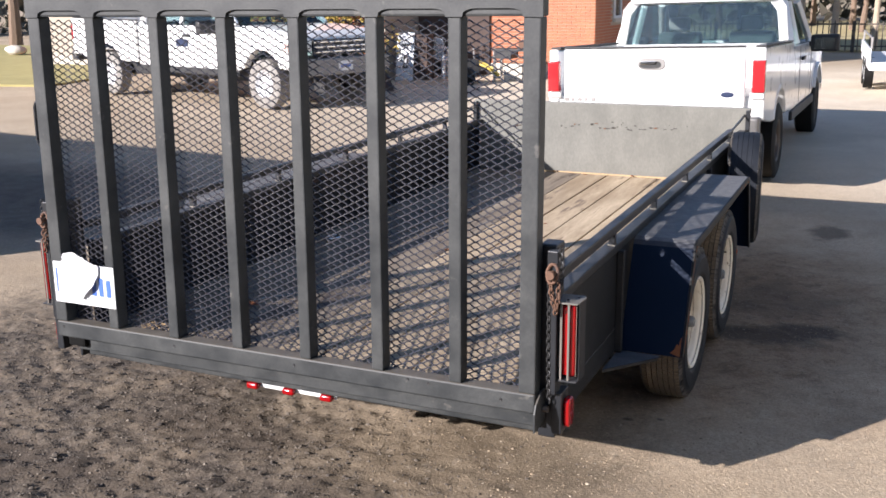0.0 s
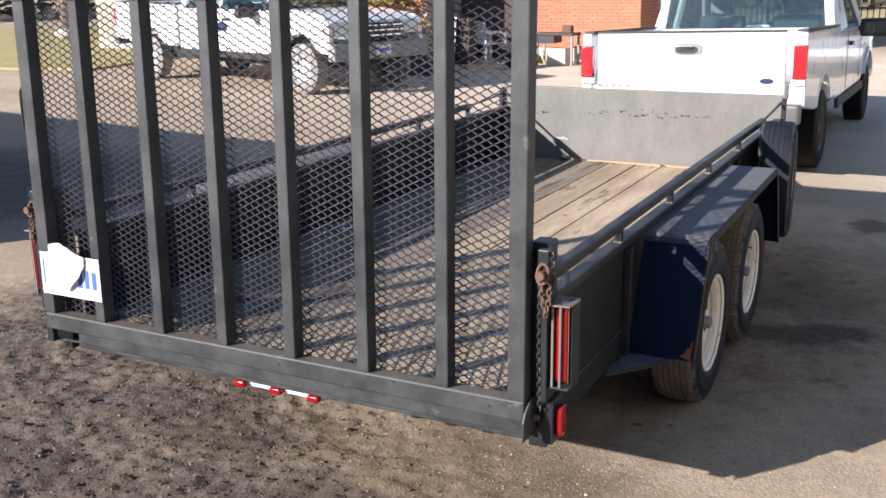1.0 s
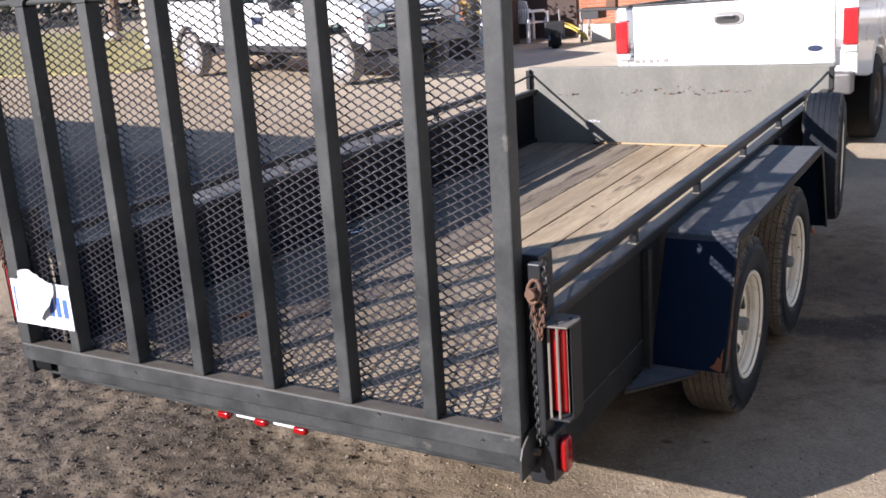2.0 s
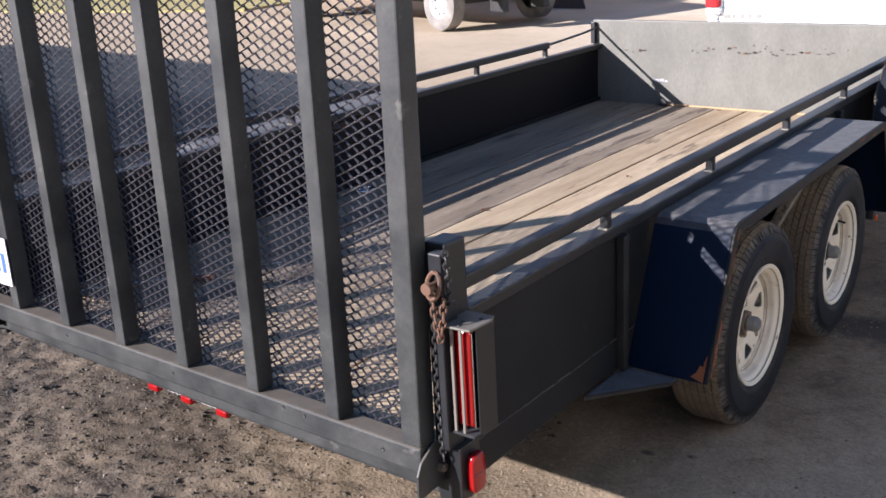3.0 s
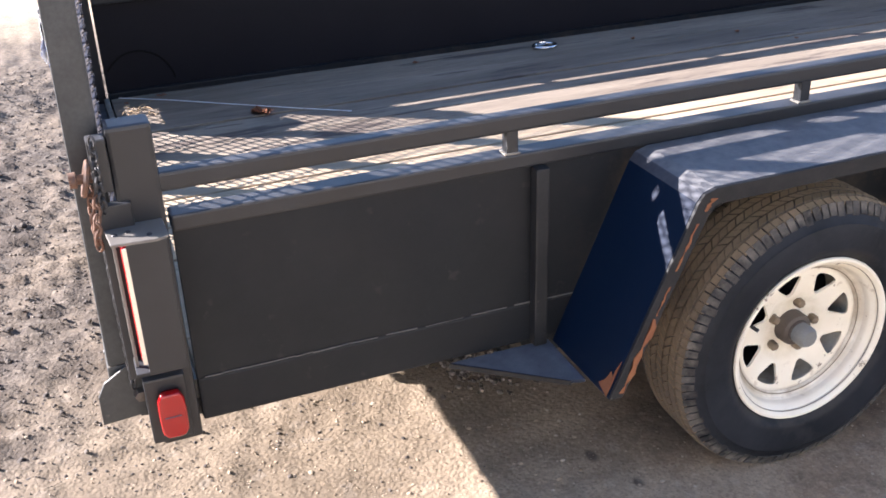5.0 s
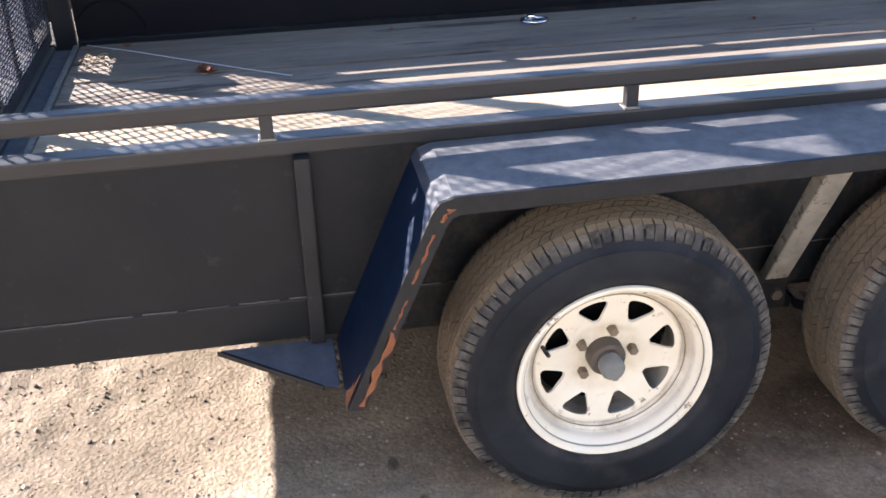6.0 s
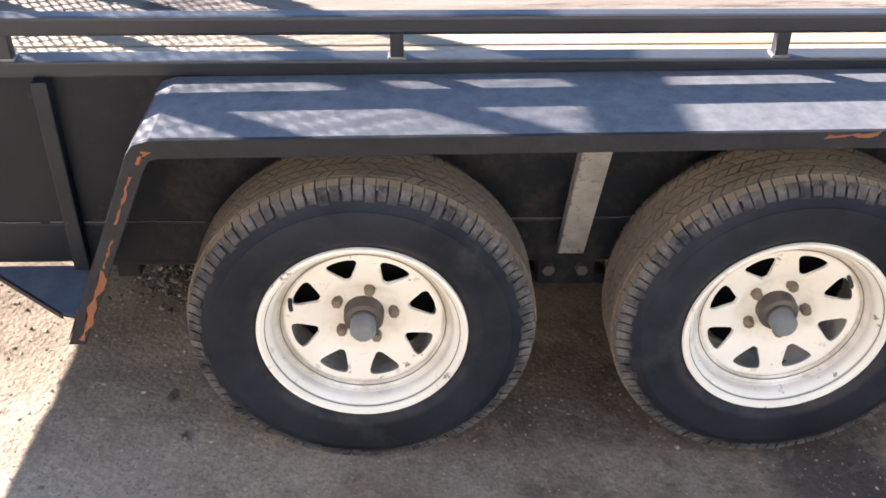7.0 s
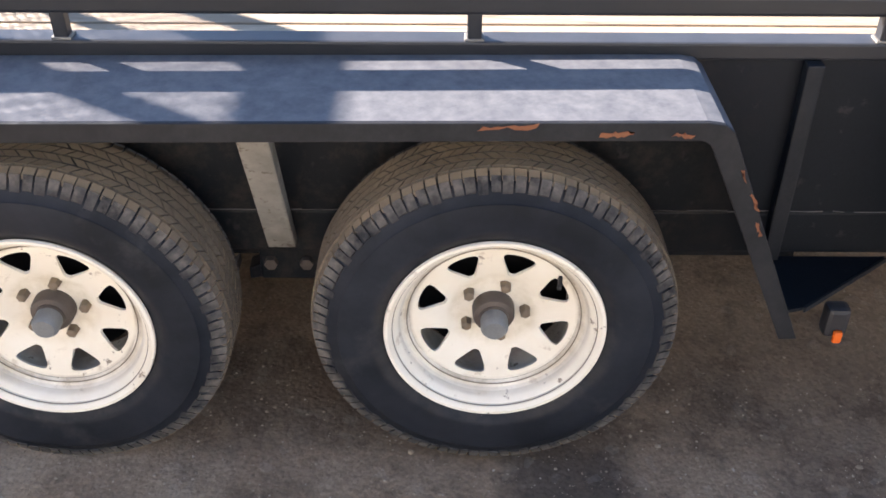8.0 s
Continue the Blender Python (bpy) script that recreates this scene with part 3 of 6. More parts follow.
# ---- trailer wheels ----
def rim_face(bm, windows=8, depth=0.006):
    """Dished disc with rounded three-cornered windows."""
    def dish(r):
        """Flat ring for the nuts, a slope, then the window zone that rises to the rim."""
        return 0.012 if r < 0.080 else (0.012 + 0.020 * min(1.0, (r - 0.080) / 0.016) if r < 0.10 else 0.032 + 0.008 * (r - 0.10) / 0.06)
    step = 2 * math.pi / windows
    for w in range(windows):
        c = w * step + step / 2
        win = []
        for r, a in ((0.098, -0.065), (0.0965, 0.0), (0.098, 0.065), (0.109, 0.128), (0.123, 0.182), (0.136, 0.222), (0.145, 0.222), (0.149, 0.185),
                     (0.1505, 0.10), (0.151, 0.0), (0.1505, -0.10), (0.149, -0.185), (0.145, -0.222), (0.136, -0.222), (0.123, -0.182), (0.109, -0.128)):
            win.append((r, a))
        h = step / 2
        out = [(0.066, -h * 0.5), (0.066, 0.0), (0.066, h * 0.5), (0.085, h), (0.115, h), (0.135, h), (0.155, h), (0.170, h * 0.8),
               (0.170, h * 0.4), (0.170, 0.0), (0.170, -h * 0.4), (0.170, -h * 0.8), (0.155, -h), (0.135, -h), (0.115, -h), (0.085, -h)]
        va = [bm.verts.new((dish(r), r * math.sin(c + a), r * math.cos(c + a))) for r, a in win]
        vb = [bm.verts.new((dish(r), r * math.sin(c + a), r * math.cos(c + a))) for r, a in out]
        k = len(va)
        for i in range(k):
            bm.faces.new((va[i], va[(i + 1) % k], vb[(i + 1) % k], vb[i]))
        # fill towards the centre and the outer ring
        p = [bm.verts.new((dish(r), r * math.sin(c + a), r * math.cos(c + a))) for r, a in ((0.066, -h), (0.066, h), (0.172, h), (0.172, -h))]
        for tri in ((p[0], vb[0], vb[15]), (p[1], vb[3], vb[2]), (p[2], vb[7], vb[6]), (p[3], vb[12], vb[11])):
            bm.faces.new(tri)
        cc = [bm.verts.new((dish(0.03), 0.03 * math.sin(c + a), 0.03 * math.cos(c + a))) for a in (-h, -h / 2, 0, h / 2, h)]
        ring = [p[0], vb[0], vb[1], vb[2], p[1]]
        for i in range(4):
            bm.faces.new((cc[i], cc[i + 1], ring[i + 1], ring[i]))
    bmesh.ops.remove_doubles(bm, verts=bm.verts, dist=0.0008)
    bmesh.ops.recalc_face_normals(bm, faces=bm.faces)
    bmesh.ops.solidify(bm, geom=bm.faces[:], thickness=depth)


def tread(bm, R=0.353, W=0.2, rows=7, count=92):
    """Zigzag rows of tread blocks and shoulder lugs round the tyre."""
    for r in range(rows):
        x0 = -W * 0.42 + r * W * 0.84 / rows + 0.0035
        x1 = x0 + W * 0.84 / rows - 0.0042
        shoulder = r in (0, rows - 1)
        n = 96 if shoulder else count
        for k in range(n):
            a0 = 2 * math.pi * (k + (0 if shoulder else 0.5 * (r % 2))) / n
            a1 = a0 + 2 * math.pi / n * (0.88 + 0.05 * math.sin(k * 1.7 + r))
            skew = 0.0 if shoulder else 0.021 * (1 if r % 2 else -1)
            lo, hi = R - 0.013, R - (0.003 if shoulder else 0.0)
            v = []
            for rad in (lo, hi):
                for x, sk in ((x0, -skew), (x1, skew)):
                    for a in (a0, a1):
                        rr = rad
                        xx = x
                        if r == rows - 1 and x == x1:
                            rr -= 0.006
                        if r == 0 and x == x0:
                            rr -= 0.006
                        v.append(bm.verts.new((xx, rr * math.cos(a + sk), rr * math.sin(a + sk))))
            for f in ((0, 1, 3, 2), (4, 6, 7, 5), (0, 4, 5, 1), (2, 3, 7, 6), (0, 2, 6, 4), (1, 5, 7, 3)):
                bm.faces.new([v[i] for i in f])


def shoulder_lugs(bm, W=0.2, count=48):
    for s in (-1, 1):
        for k in range(count * 2):
            a0 = math.pi * k / count
            a1 = a0 + math.pi / count * (0.80 + 0.06 * math.sin(k * 2.1))
            end = 0.322 if k % 2 else 0.318 + 0.003 * math.sin(k * 1.3)
            v = []
            for x, rad in ((0.083, 0.3465), (0.0960, end), (0.091, end - 0.006), (0.078, 0.339)):
                for a in (a0, a1):
                    v.append(bm.verts.new((s * x * W / 0.2, rad * math.cos(a), rad * math.sin(a))))
            for f in ((0, 1, 3, 2), (2, 3, 5, 4), (4, 5, 7, 6), (6, 7, 1, 0), (0, 2, 4, 6), (1, 7, 5, 3)):
                bm.faces.new([v[i] for i in f])


DISH = 0.040  # how far the nuts and hub sit back


def wheel(parent, m):
    w = new("wheel")
    w.parent, w.matrix_basis = parent, m
    h = 0.1
    carcass = [(-h * 0.78, 0.206), (-h * 0.90, 0.218), (-h * 0.99, 0.238), (-h * 1.05, 0.268), (-h * 1.02, 0.296), (-h * 0.93, 0.322), (-h * 0.82, 0.338), (-h * 0.6, 0.342),
               (h * 0.6, 0.342), (h * 0.82, 0.338), (h * 0.93, 0.322), (h * 1.0, 0.300), (h * 1.025, 0.2985), (h * 1.03, 0.294), (h * 1.05, 0.268), (h * 1.0, 0.242), (h * 1.005, 0.236),
               (h * 0.97, 0.228), (h * 0.90, 0.218), (h * 0.78, 0.206)]
    part("tyre", B(lathe, carcass, 96), M_TYRE, w, "black trailer tyre with dusty sidewall", smooth=50)
    bm = bmesh.new()
    tread(bm)
    tagged(part("tread", bm, M_TREAD, w, "dusty tread blocks"), kind="stuff")
    bm = bmesh.new()
    shoulder_lugs(bm)
    tagged(part("shoulder_tread", bm, M_LUG, w), kind="stuff")
    rim = [(-0.08, 0.203), (-0.06, 0.175), (0.02, 0.168), (0.040, 0.170), (0.048, 0.176), (0.064, 0.186), (0.077, 0.192), (0.083, 0.200), (0.083, 0.209), (0.089, 0.213), (0.094, 0.211),
           (0.094, 0.205), (0.088, 0.1975), (0.080, 0.1955), (0.074, 0.187), (0.066, 0.1835), (0.052, 0.1805), (0.046, 0.170), (0.043, 0.165), (0.02, 0.163), (-0.06, 0.168)]
    part("rim", B(lathe, rim, 72, close=True), M_RIM, w, "cream painted steel rim", smooth=35)
    for x, r in ((0.0495, 0.1690), (0.0845, 0.1965)):
        part("dirt_line", B(rod, [(x, r * math.cos(q), r * math.sin(q)) for q in np.linspace(0, 2 * math.pi, 61)], 0.0011, 5), M_GRIME, w)
    bm = bmesh.new()
    rim_face(bm)
    part("rim_disc", bm, M_RIM, w, "cream spoke disc with eight windows", bevel=0.0, smooth=35)
    part("brake_drum", B(lathe, [(-0.11, 0.0), (-0.11, 0.150), (-0.034, 0.150), (-0.026, 0.14), (-0.018, 0.06), (-0.018, 0.0)], 32), M_DRUM, w, smooth=35)
    part("hub", B(lathe, [(u - DISH, q) for u, q in ((0.045, 0.042), (0.076, 0.041), (0.082, 0.038), (0.084, 0.029), (0.090, 0.0285), (0.0905, 0.0))], 28), M_HUB, w, "brown rusty steel hub", smooth=40)
    part("hub_cap", B(lathe, [(u - DISH, q) for u, q in ((0.0908, 0.0), (0.0908, 0.0265), (0.116, 0.0265), (0.122, 0.023), (0.126, 0.020), (0.126, 0.0))], 20), M_CAP, w, "grey steel hub cap", smooth=40)
    for k in range(5):
        a = 2 * math.pi * k / 5 + 0.12
        c = (-DISH, 0.0625 * math.sin(a), 0.0625 * math.cos(a))
        part("lug_nut", B(lathe, [(0.048, 0.013), (0.056, 0.0115), (0.070, 0.0105), (0.073, 0.007), (0.074, 0.0)], 6, "x", c), M_NUT, w)
    part("valve_stem", B(rod, [(0.030, -0.152, 0.039), (0.060, -0.148, 0.037), (0.071, -0.145, 0.036)], 0.0045, 8), M_BLACK, w)
    return w


w1 = wheel(trailer, pose(0.128, 1.524, 0.353, -6))
w2 = copy_thing(w1, pose(0.128, 2.384, 0.353, -86))
for ob in w2.children:
    if ob.name.split(".")[0] == "valve_stem":
        ob.matrix_basis = pose(0, 0, 0, -42)
copy_thing(w1, pose(-2.202, 1.524, 0.353, 20, 0, 180))
copy_thing(w1, pose(-2.202, 2.384, 0.353, 45, 0, 180))
spare = copy_thing(w1, pose(0.135, 3.55, 0.612, 30, 0, 6))
for ob in list(spare.children):
    if ob.name.split(".")[0] in ("hub", "hub_cap", "brake_drum", "lug_nut"):
        bpy.data.objects.remove(ob)
for ob in spare.children:
    if ob.name.split(".")[0] == "tread":
        ribs = [(-0.082, 0.334), (-0.080, 0.346)]
        for c in (-0.045, -0.016, 0.016, 0.045):
            ribs += [(c - 0.004, 0.351), (c - 0.003, 0.3485), (c + 0.003, 0.3485), (c + 0.004, 0.351)]
        ob.data = mesh_of("ribbed_tread", B(lathe, ribs + [(0.080, 0.346), (0.082, 0.334)], 72), M_TYRE, smooth=30)
tagged(spare, "spare wheel bolted to the trailer side")
part("spare_carrier", boxes((0.002, 0.10, 3.50, 3.62, 0.60, 0.66)), M_PAINT, trailer, bevel=0.005)

# ---- ramp gate ----
gate = new("ramp_gate")
gate.parent = trailer
gate.matrix_basis = pose(0.0, 0.026, 0.0405, -1.05)
tagged(gate, "raised ramp gate of dark tube and expanded metal")
BARS = [-2.114 + 0.2985 * i for i in range(8)]
BARS[0], BARS[7] = -2.092, -0.064
for i, x in enumerate(BARS):
    w = 0.029 if i in (0, 7) else 0.0225
    part("gate_bar", boxes((x - w, x + w, -0.032, 0.026, 0.499, 1.718)), M_GATE, gate, "dark grey square tube upright", bevel=0.005)
part("bottom_tube", boxes((-2.116, -0.035, -0.034, 0.028, 0.432, 0.4985)), M_GATE, gate, "dark grey bottom tube with scuffs", bevel=0.006)
part("lower_plate", boxes((-2.05, -0.036, 0.012, 0.046, 0.367, 0.431)), M_GATE, gate, bevel=0.006)
# top plate with a shallow rounded cut over each bay
pts = [(-2.124, 1.79), (-2.124, 1.715)]
for a, b in zip(BARS, BARS[1:]):
    x0, x1 = a + 0.029, b - 0.029
    pts += [(x0, 1.716)] + [(x0 + 0.045 * (1 - math.cos(q)), 1.722 + 0.020 * math.sin(q)) for q in (0.4, 0.8, 1.2, 1.57)] + [(x1 - 0.045 * (1 - math.cos(q)), 1.722 + 0.020 * math.sin(q)) for q in (1.57, 1.2, 0.8, 0.4)] + [(x1, 1.716)]
pts += [(-0.028, 1.715), (-0.028, 1.79)]
part("top_plate", B(prism, pts, "y", -0.038, -0.030), M_GATE, gate, "scalloped top plate", bevel=0.001)
part("top_tube", boxes((-2.121, -0.032, -0.029, 0.032, 1.7185, 1.788)), M_GATE, gate, bevel=0.008)
for x in (BARS[0] + 0.01, BARS[2], BARS[3] + 0.25, BARS[5] + 0.12, BARS[6] - 0.1, BARS[7] - 0.09):
    part("rivet", B(lathe, [(-0.0345, 0.0), (-0.0365, 0.004), (-0.034, 0.006)], 8, "y", (x, 0, 0.475 + 0.01 * math.sin(x * 9))), M_BLACK, gate)
part("gate_handle", B(rod, [(-2.12, -0.01, 1.39), (-2.142, -0.01, 1.388), (-2.150, -0.01, 1.37), (-2.150, -0.01, 1.24), (-2.142, -0.01, 1.222), (-2.12, -0.01, 1.22)], 0.007, 8), M_PAINT, gate, "bent rod grab handle")
part("hinge_lump", boxes((-2.09, -2.0, -0.01, 0.044, 0.385, 0.430)), M_DRUM, gate, "dark greasy gate hinge", bevel=0.012)
for x0 in (-0.03,):
    part("hinge_ear", B(prism, [(-0.06, 0.375), (0.05, 0.385), (0.05, 0.50), (0.0, 0.50), (-0.045, 0.47), (-0.06, 0.44)], "x", x0, x0 + 0.007), M_GATE, gate, bevel=0.002)
part("hinge_bolt", B(lathe, [(-0.022, 0.0), (-0.022, 0.013), (-0.004, 0.012), (-0.002, 0.0)], 6, "x", (0, 0.02, 0.435)), M_HUB, gate)

# expanded metal: zigzag strands slit and stretched from one sheet
LW, SW = 0.0508, 0.0254
nx, nz = 39, 48
bm = bmesh.new()


def strand(a, b, n, wid=0.0050, thick=0.0029):
    a, b = Vector(a), Vector(b)
    d = (b - a).normalized()
    u = d.cross(n).normalized() * thick / 2
    w = n * wid / 2
    q = [[bm.verts.new(p + su * u + sn * w) for su, sn in ((-1, -1), (1, -1), (1, 1), (-1, 1))] for p in (a, b)]
    for k in range(4):
        bm.faces.new((q[0][k], q[0][(k + 1) % 4], q[1][(k + 1) % 4], q[1][k]))


tilt = Vector((0, 0.96, 0.28))
for j in range(nz + 1):
    for i in range(nx):
        x0, z0 = -2.078 + i * LW, 0.487 + j * SW
        up, down = z0 + SW * 0.5, z0 - SW * 0.5
        xm = x0 + LW * 0.5
        # each row: bonds at the cell's ends, peaks in the middle
        if j < nz:
            strand((x0 + LW * 0.06, 0.030, z0 + 0.001), (xm - LW * 0.06, 0.036, up - 0.001), tilt)
            strand((xm + LW * 0.06, 0.036, up - 0.001), (x0 + LW * 0.94, 0.030, z0 + 0.001), tilt)
            strand((xm - LW * 0.06, 0.036, up - 0.001), (xm + LW * 0.06, 0.036, up - 0.001), tilt, 0.0085)
        if j > 0:
            strand((x0 + LW * 0.06, 0.036, z0 - 0.001), (xm - LW * 0.06, 0.030, down + 0.001), tilt)
            strand((xm + LW * 0.06, 0.030, down + 0.001), (x0 + LW * 0.94, 0.036, z0 - 0.001), tilt)
        strand((x0 - LW * 0.06, 0.033, z0), (x0 + LW * 0.06, 0.033, z0), tilt, 0.0085)
part("mesh_panel", bm, M_MESH, gate, "expanded metal mesh").data.polygons.foreach_set("use_smooth", [False] * (len(bpy.data.meshes["mesh_panel"].polygons)))

# registration plate half covered by torn white film
plate = part("licence_plate", boxes((-2.095, -1.782, -0.048, -0.045, 0.588, 0.757)), M_SIGN, gate, "white plate with blue marks, half covered", bevel=0.001)
for x, h in ((-1.885, 0.07), (-1.85, 0.075), (-1.812, 0.07)):
    part("plate_mark", boxes((x - 0.011, x + 0.011, -0.0495, -0.0485, 0.633, 0.633 + h)), M_INK, plate)
part("plate_mark", boxes((-2.082, -2.075, -0.0495, -0.0485, 0.63, 0.73)), M_INK, plate)
bm = bmesh.new()
gw, gh = 22, 22
grid = []
for j in range(gh + 1):
    for i in range(gw + 1):
        u, v = i / gw, j / gh
        x = -2.05 + 0.20 * u - 0.05 * v * v
        z = 0.783 - 0.155 * v + 0.02 * math.sin(u * 5) - 0.015 * noise.noise((u * 3, v * 3, 1)) * v
        if u > 0.75:
            z += 0.03 * (u - 0.75) * 4 * v
        y = -0.051 - 0.012 * abs(noise.noise((u * 5.0, v * 3.0, 7))) - 0.030 * max(0, u - 0.55) * (0.4 + v) * abs(math.sin(u * 9 + v * 3))
        grid.append(bm.verts.new((x + 0.012 * noise.noise((u * 5, v * 5, 4)), y, z)))
for j in range(gh):
    for i in range(gw):
        a = j * (gw + 1) + i
        if v is not None and (i / gw - 0.5) ** 2 * 1.5 + (j / gh - 0.4) ** 2 > 0.45:
            continue
        bm.faces.new((grid[a], grid[a + 1], grid[a + gw + 2], grid[a + gw + 1]))
bmesh.ops.delete(bm, geom=[q for q in bm.verts if not q.link_faces], context="VERTS")
bmesh.ops.solidify(bm, geom=bm.faces[:], thickness=0.0008)
part("torn_film", bm, M_FILM, plate, "crumpled torn white plastic film", smooth=60)


# ---- lamps and latch gear at both rear corners ----
def corner_gear(x, s):
    def bx(a, b, *r):
        return (min(x + s * a, x + s * b), max(x + s * a, x + s * b), *r)
    guard = part("lamp_guard", boxes(bx(0.0, 0.0855, 0.102, 0.147, 0.578, 0.849), bx(0.0835, 0.0875, 0.076, 0.147, 0.578, 0.849)), M_PAINT, trailer, "steel lamp guard box", bevel=0.002)
    part("guard_roof", B(prism, [(x + s * 0.021, 0.046), (x + s * 0.087, 0.052), (x + s * 0.094, 0.13), (x + s * 0.084, 0.152), (x + s * 0.0, 0.150), (x + s * 0.0, 0.105)], "z", 0.850, 0.8555), M_GUARD, guard, "dusty bare steel guard roof", bevel=0.0015)
    for px, py in ((0.045, 0.085), (0.05, 0.062), (0.07, 0.12)):
        part("rivet", B(lathe, [(0.8557, 0.0055), (0.858, 0.004), (0.8585, 0.0)], 8, "z", (x + s * px, py, 0)), M_BLACK, guard)
    part("guard_floor", boxes(bx(0.021, 0.086, 0.052, 0.1015, 0.579, 0.5855)), M_PAINT, guard, bevel=0.0015)
    for px in (0.031, 0.056):
        part("guard_rod", boxes(bx(px - 0.0035, px + 0.0035, 0.054, 0.060, 0.5857, 0.8498)), M_GUARD, guard, bevel=0.001)
    part("tail_lamp", boxes(bx(0.026, 0.076, 0.066, 0.1015, 0.597, 0.844)), M_RED, guard, "red tail lamp lens", bevel=0.012, smooth=40, segments=3)
    part("chrome_trim", boxes(bx(0.0775, 0.0797, 0.068, 0.095, 0.599, 0.841)), M_CHROME, guard, "chrome lamp trim", bevel=0.0008)
    part("mount_strip", boxes(bx(0.0, 0.019, 0.04, 0.101, 0.5345, 0.90)), M_PAINT, trailer, "steel lamp mounting strip", bevel=0.003)
    back = part("lamp_plate", boxes(bx(0.0, 0.035, 0.060, 0.139, 0.386, 0.534)), M_PAINT, trailer, bevel=0.004)
    bm = bmesh.new()
    prism(bm, [(0.088, 0.405), (0.122, 0.405), (0.131, 0.418), (0.132, 0.450), (0.132, 0.462), (0.131, 0.494), (0.122, 0.509), (0.088, 0.509), (0.079, 0.494), (0.078, 0.462), (0.078, 0.450), (0.079, 0.418)], "x", *sorted((x + s * 0.036, x + s * 0.058)))
    part("side_lamp", bm, M_RED, back, "red clearance lamp", bevel=0.007, smooth=45, segments=3)
    part("lens_seam", boxes(bx(0.0575, 0.0588, 0.088, 0.120, 0.4548, 0.4572)), M_BADGE, back)
    # latch pin, clevis and chains
    x += s * 0.027
    latch = part("latch_lug", boxes(bx(-0.043, -0.006, 0.045, 0.0775, 0.925, 1.025)), M_PAINT, trailer, bevel=0.004)
    part("latch_pin", B(lathe, [(0.0, 0.0), (0.0, 0.014), (0.012, 0.015), (0.014, 0.009), (0.06, 0.009), (0.062, 0.0)], 14, "y", (x - s * 0.022, 0.006, 0.953)), M_RUST, latch, "rusty latch pin", smooth=40)
    part("clevis", B(rod, [(x - s * 0.022 + 0.018 * math.sin(q), 0.034 + 0.008 * math.cos(q), 0.953 + 0.030 * math.cos(q)) for q in np.linspace(0, 2 * math.pi, 17)], 0.0055, 7), M_RUST, latch, "rusty clevis ring", smooth=50)
    bm = bmesh.new()
    links(bm, [(x - s * 0.028, 0.036, 0.925), (x - s * 0.024, 0.034, 0.885), (x - s * 0.010, 0.034, 0.825), (x - s * 0.002, 0.038, 0.875), (x - s * 0.004, 0.046, 0.925)], 0.0028, 0.012, 0.0075)
    part("rusty_chain", bm, M_RUST, latch, "short rusty safety chain")
    bm = bmesh.new()
    links(bm, [(x + s * 0.0, 0.055, 1.025), (x + s * 0.006, 0.054, 0.975), (x + s * 0.004, 0.054, 0.925), (x - s * 0.01, 0.055, 0.885)])
    part("dark_chain", bm, M_BLACK, latch, "thin dark chain")
    bm = bmesh.new()
    links(bm, [(x - s * 0.034, 0.045, 0.91), (x - s * 0.034, 0.044, 0.70), (x - s * 0.03, 0.044, 0.50)], 0.0026, 0.011, 0.007)
    part("dark_chain", bm, M_BLACK, latch)


corner_gear(0.004, 1)
corner_gear(-2.155, -1)
bar = part("light_bar", boxes((-1.270, -0.868, 0.126, 0.1375, 0.338, 0.355)), M_SIGN, trailer, "white marker light bar", bevel=0.002)
part("light_bar_bracket", boxes((-1.10, -1.04, 0.126, 0.1375, 0.3585, 0.3715)), M_PAINT, bar)
for x in (-1.236, -1.071, -0.903):
    part("marker_lamp", boxes((x - 0.026, x + 0.026, 0.099, 0.1255, 0.335, 0.360)), M_RED, bar, "small red marker lamp", bevel=0.009, smooth=45, segments=3)
part("amber_lamp", boxes((0.172, 0.184, 3.05, 3.068, 0.298, 0.327)), M_AMBER, trailer, "small amber side lamp", bevel=0.006, smooth=45)
part("amber_base", boxes((0.135, 0.1715, 3.034, 3.08, 0.305, 0.3725)), M_BLACK, trailer, bevel=0.01)

# ---- loose things on the deck ----
rn = random.Random(8)


def dead_leaf(x, y, z, size, turn, label):
    bm = bmesh.new()
    n = 14
    ring = []
    for k in range(n):
        a = 2 * math.pi * k / n
        r = size * (0.55 + 0.45 * abs(math.cos(a * 2.5))) * rn.uniform(0.85, 1.1)
        ring.append(bm.verts.new((r * math.cos(a), r * math.sin(a) * 0.7, 0.35 * size * abs(math.sin(a * 1.5 + 0.4)) + 0.002)))
    c = bm.verts.new((0, 0, 0.001))
    for k in range(n):
        bm.faces.new((c, ring[k], ring[(k + 1) % n]))
    bmesh.ops.solidify(bm, geom=bm.faces[:], thickness=0.0008)
    return single("dead_leaf", bm, M_LEAF, label, "leaf", group="leaves on the deck", m=pose(x, y, z, 0, 0, turn))


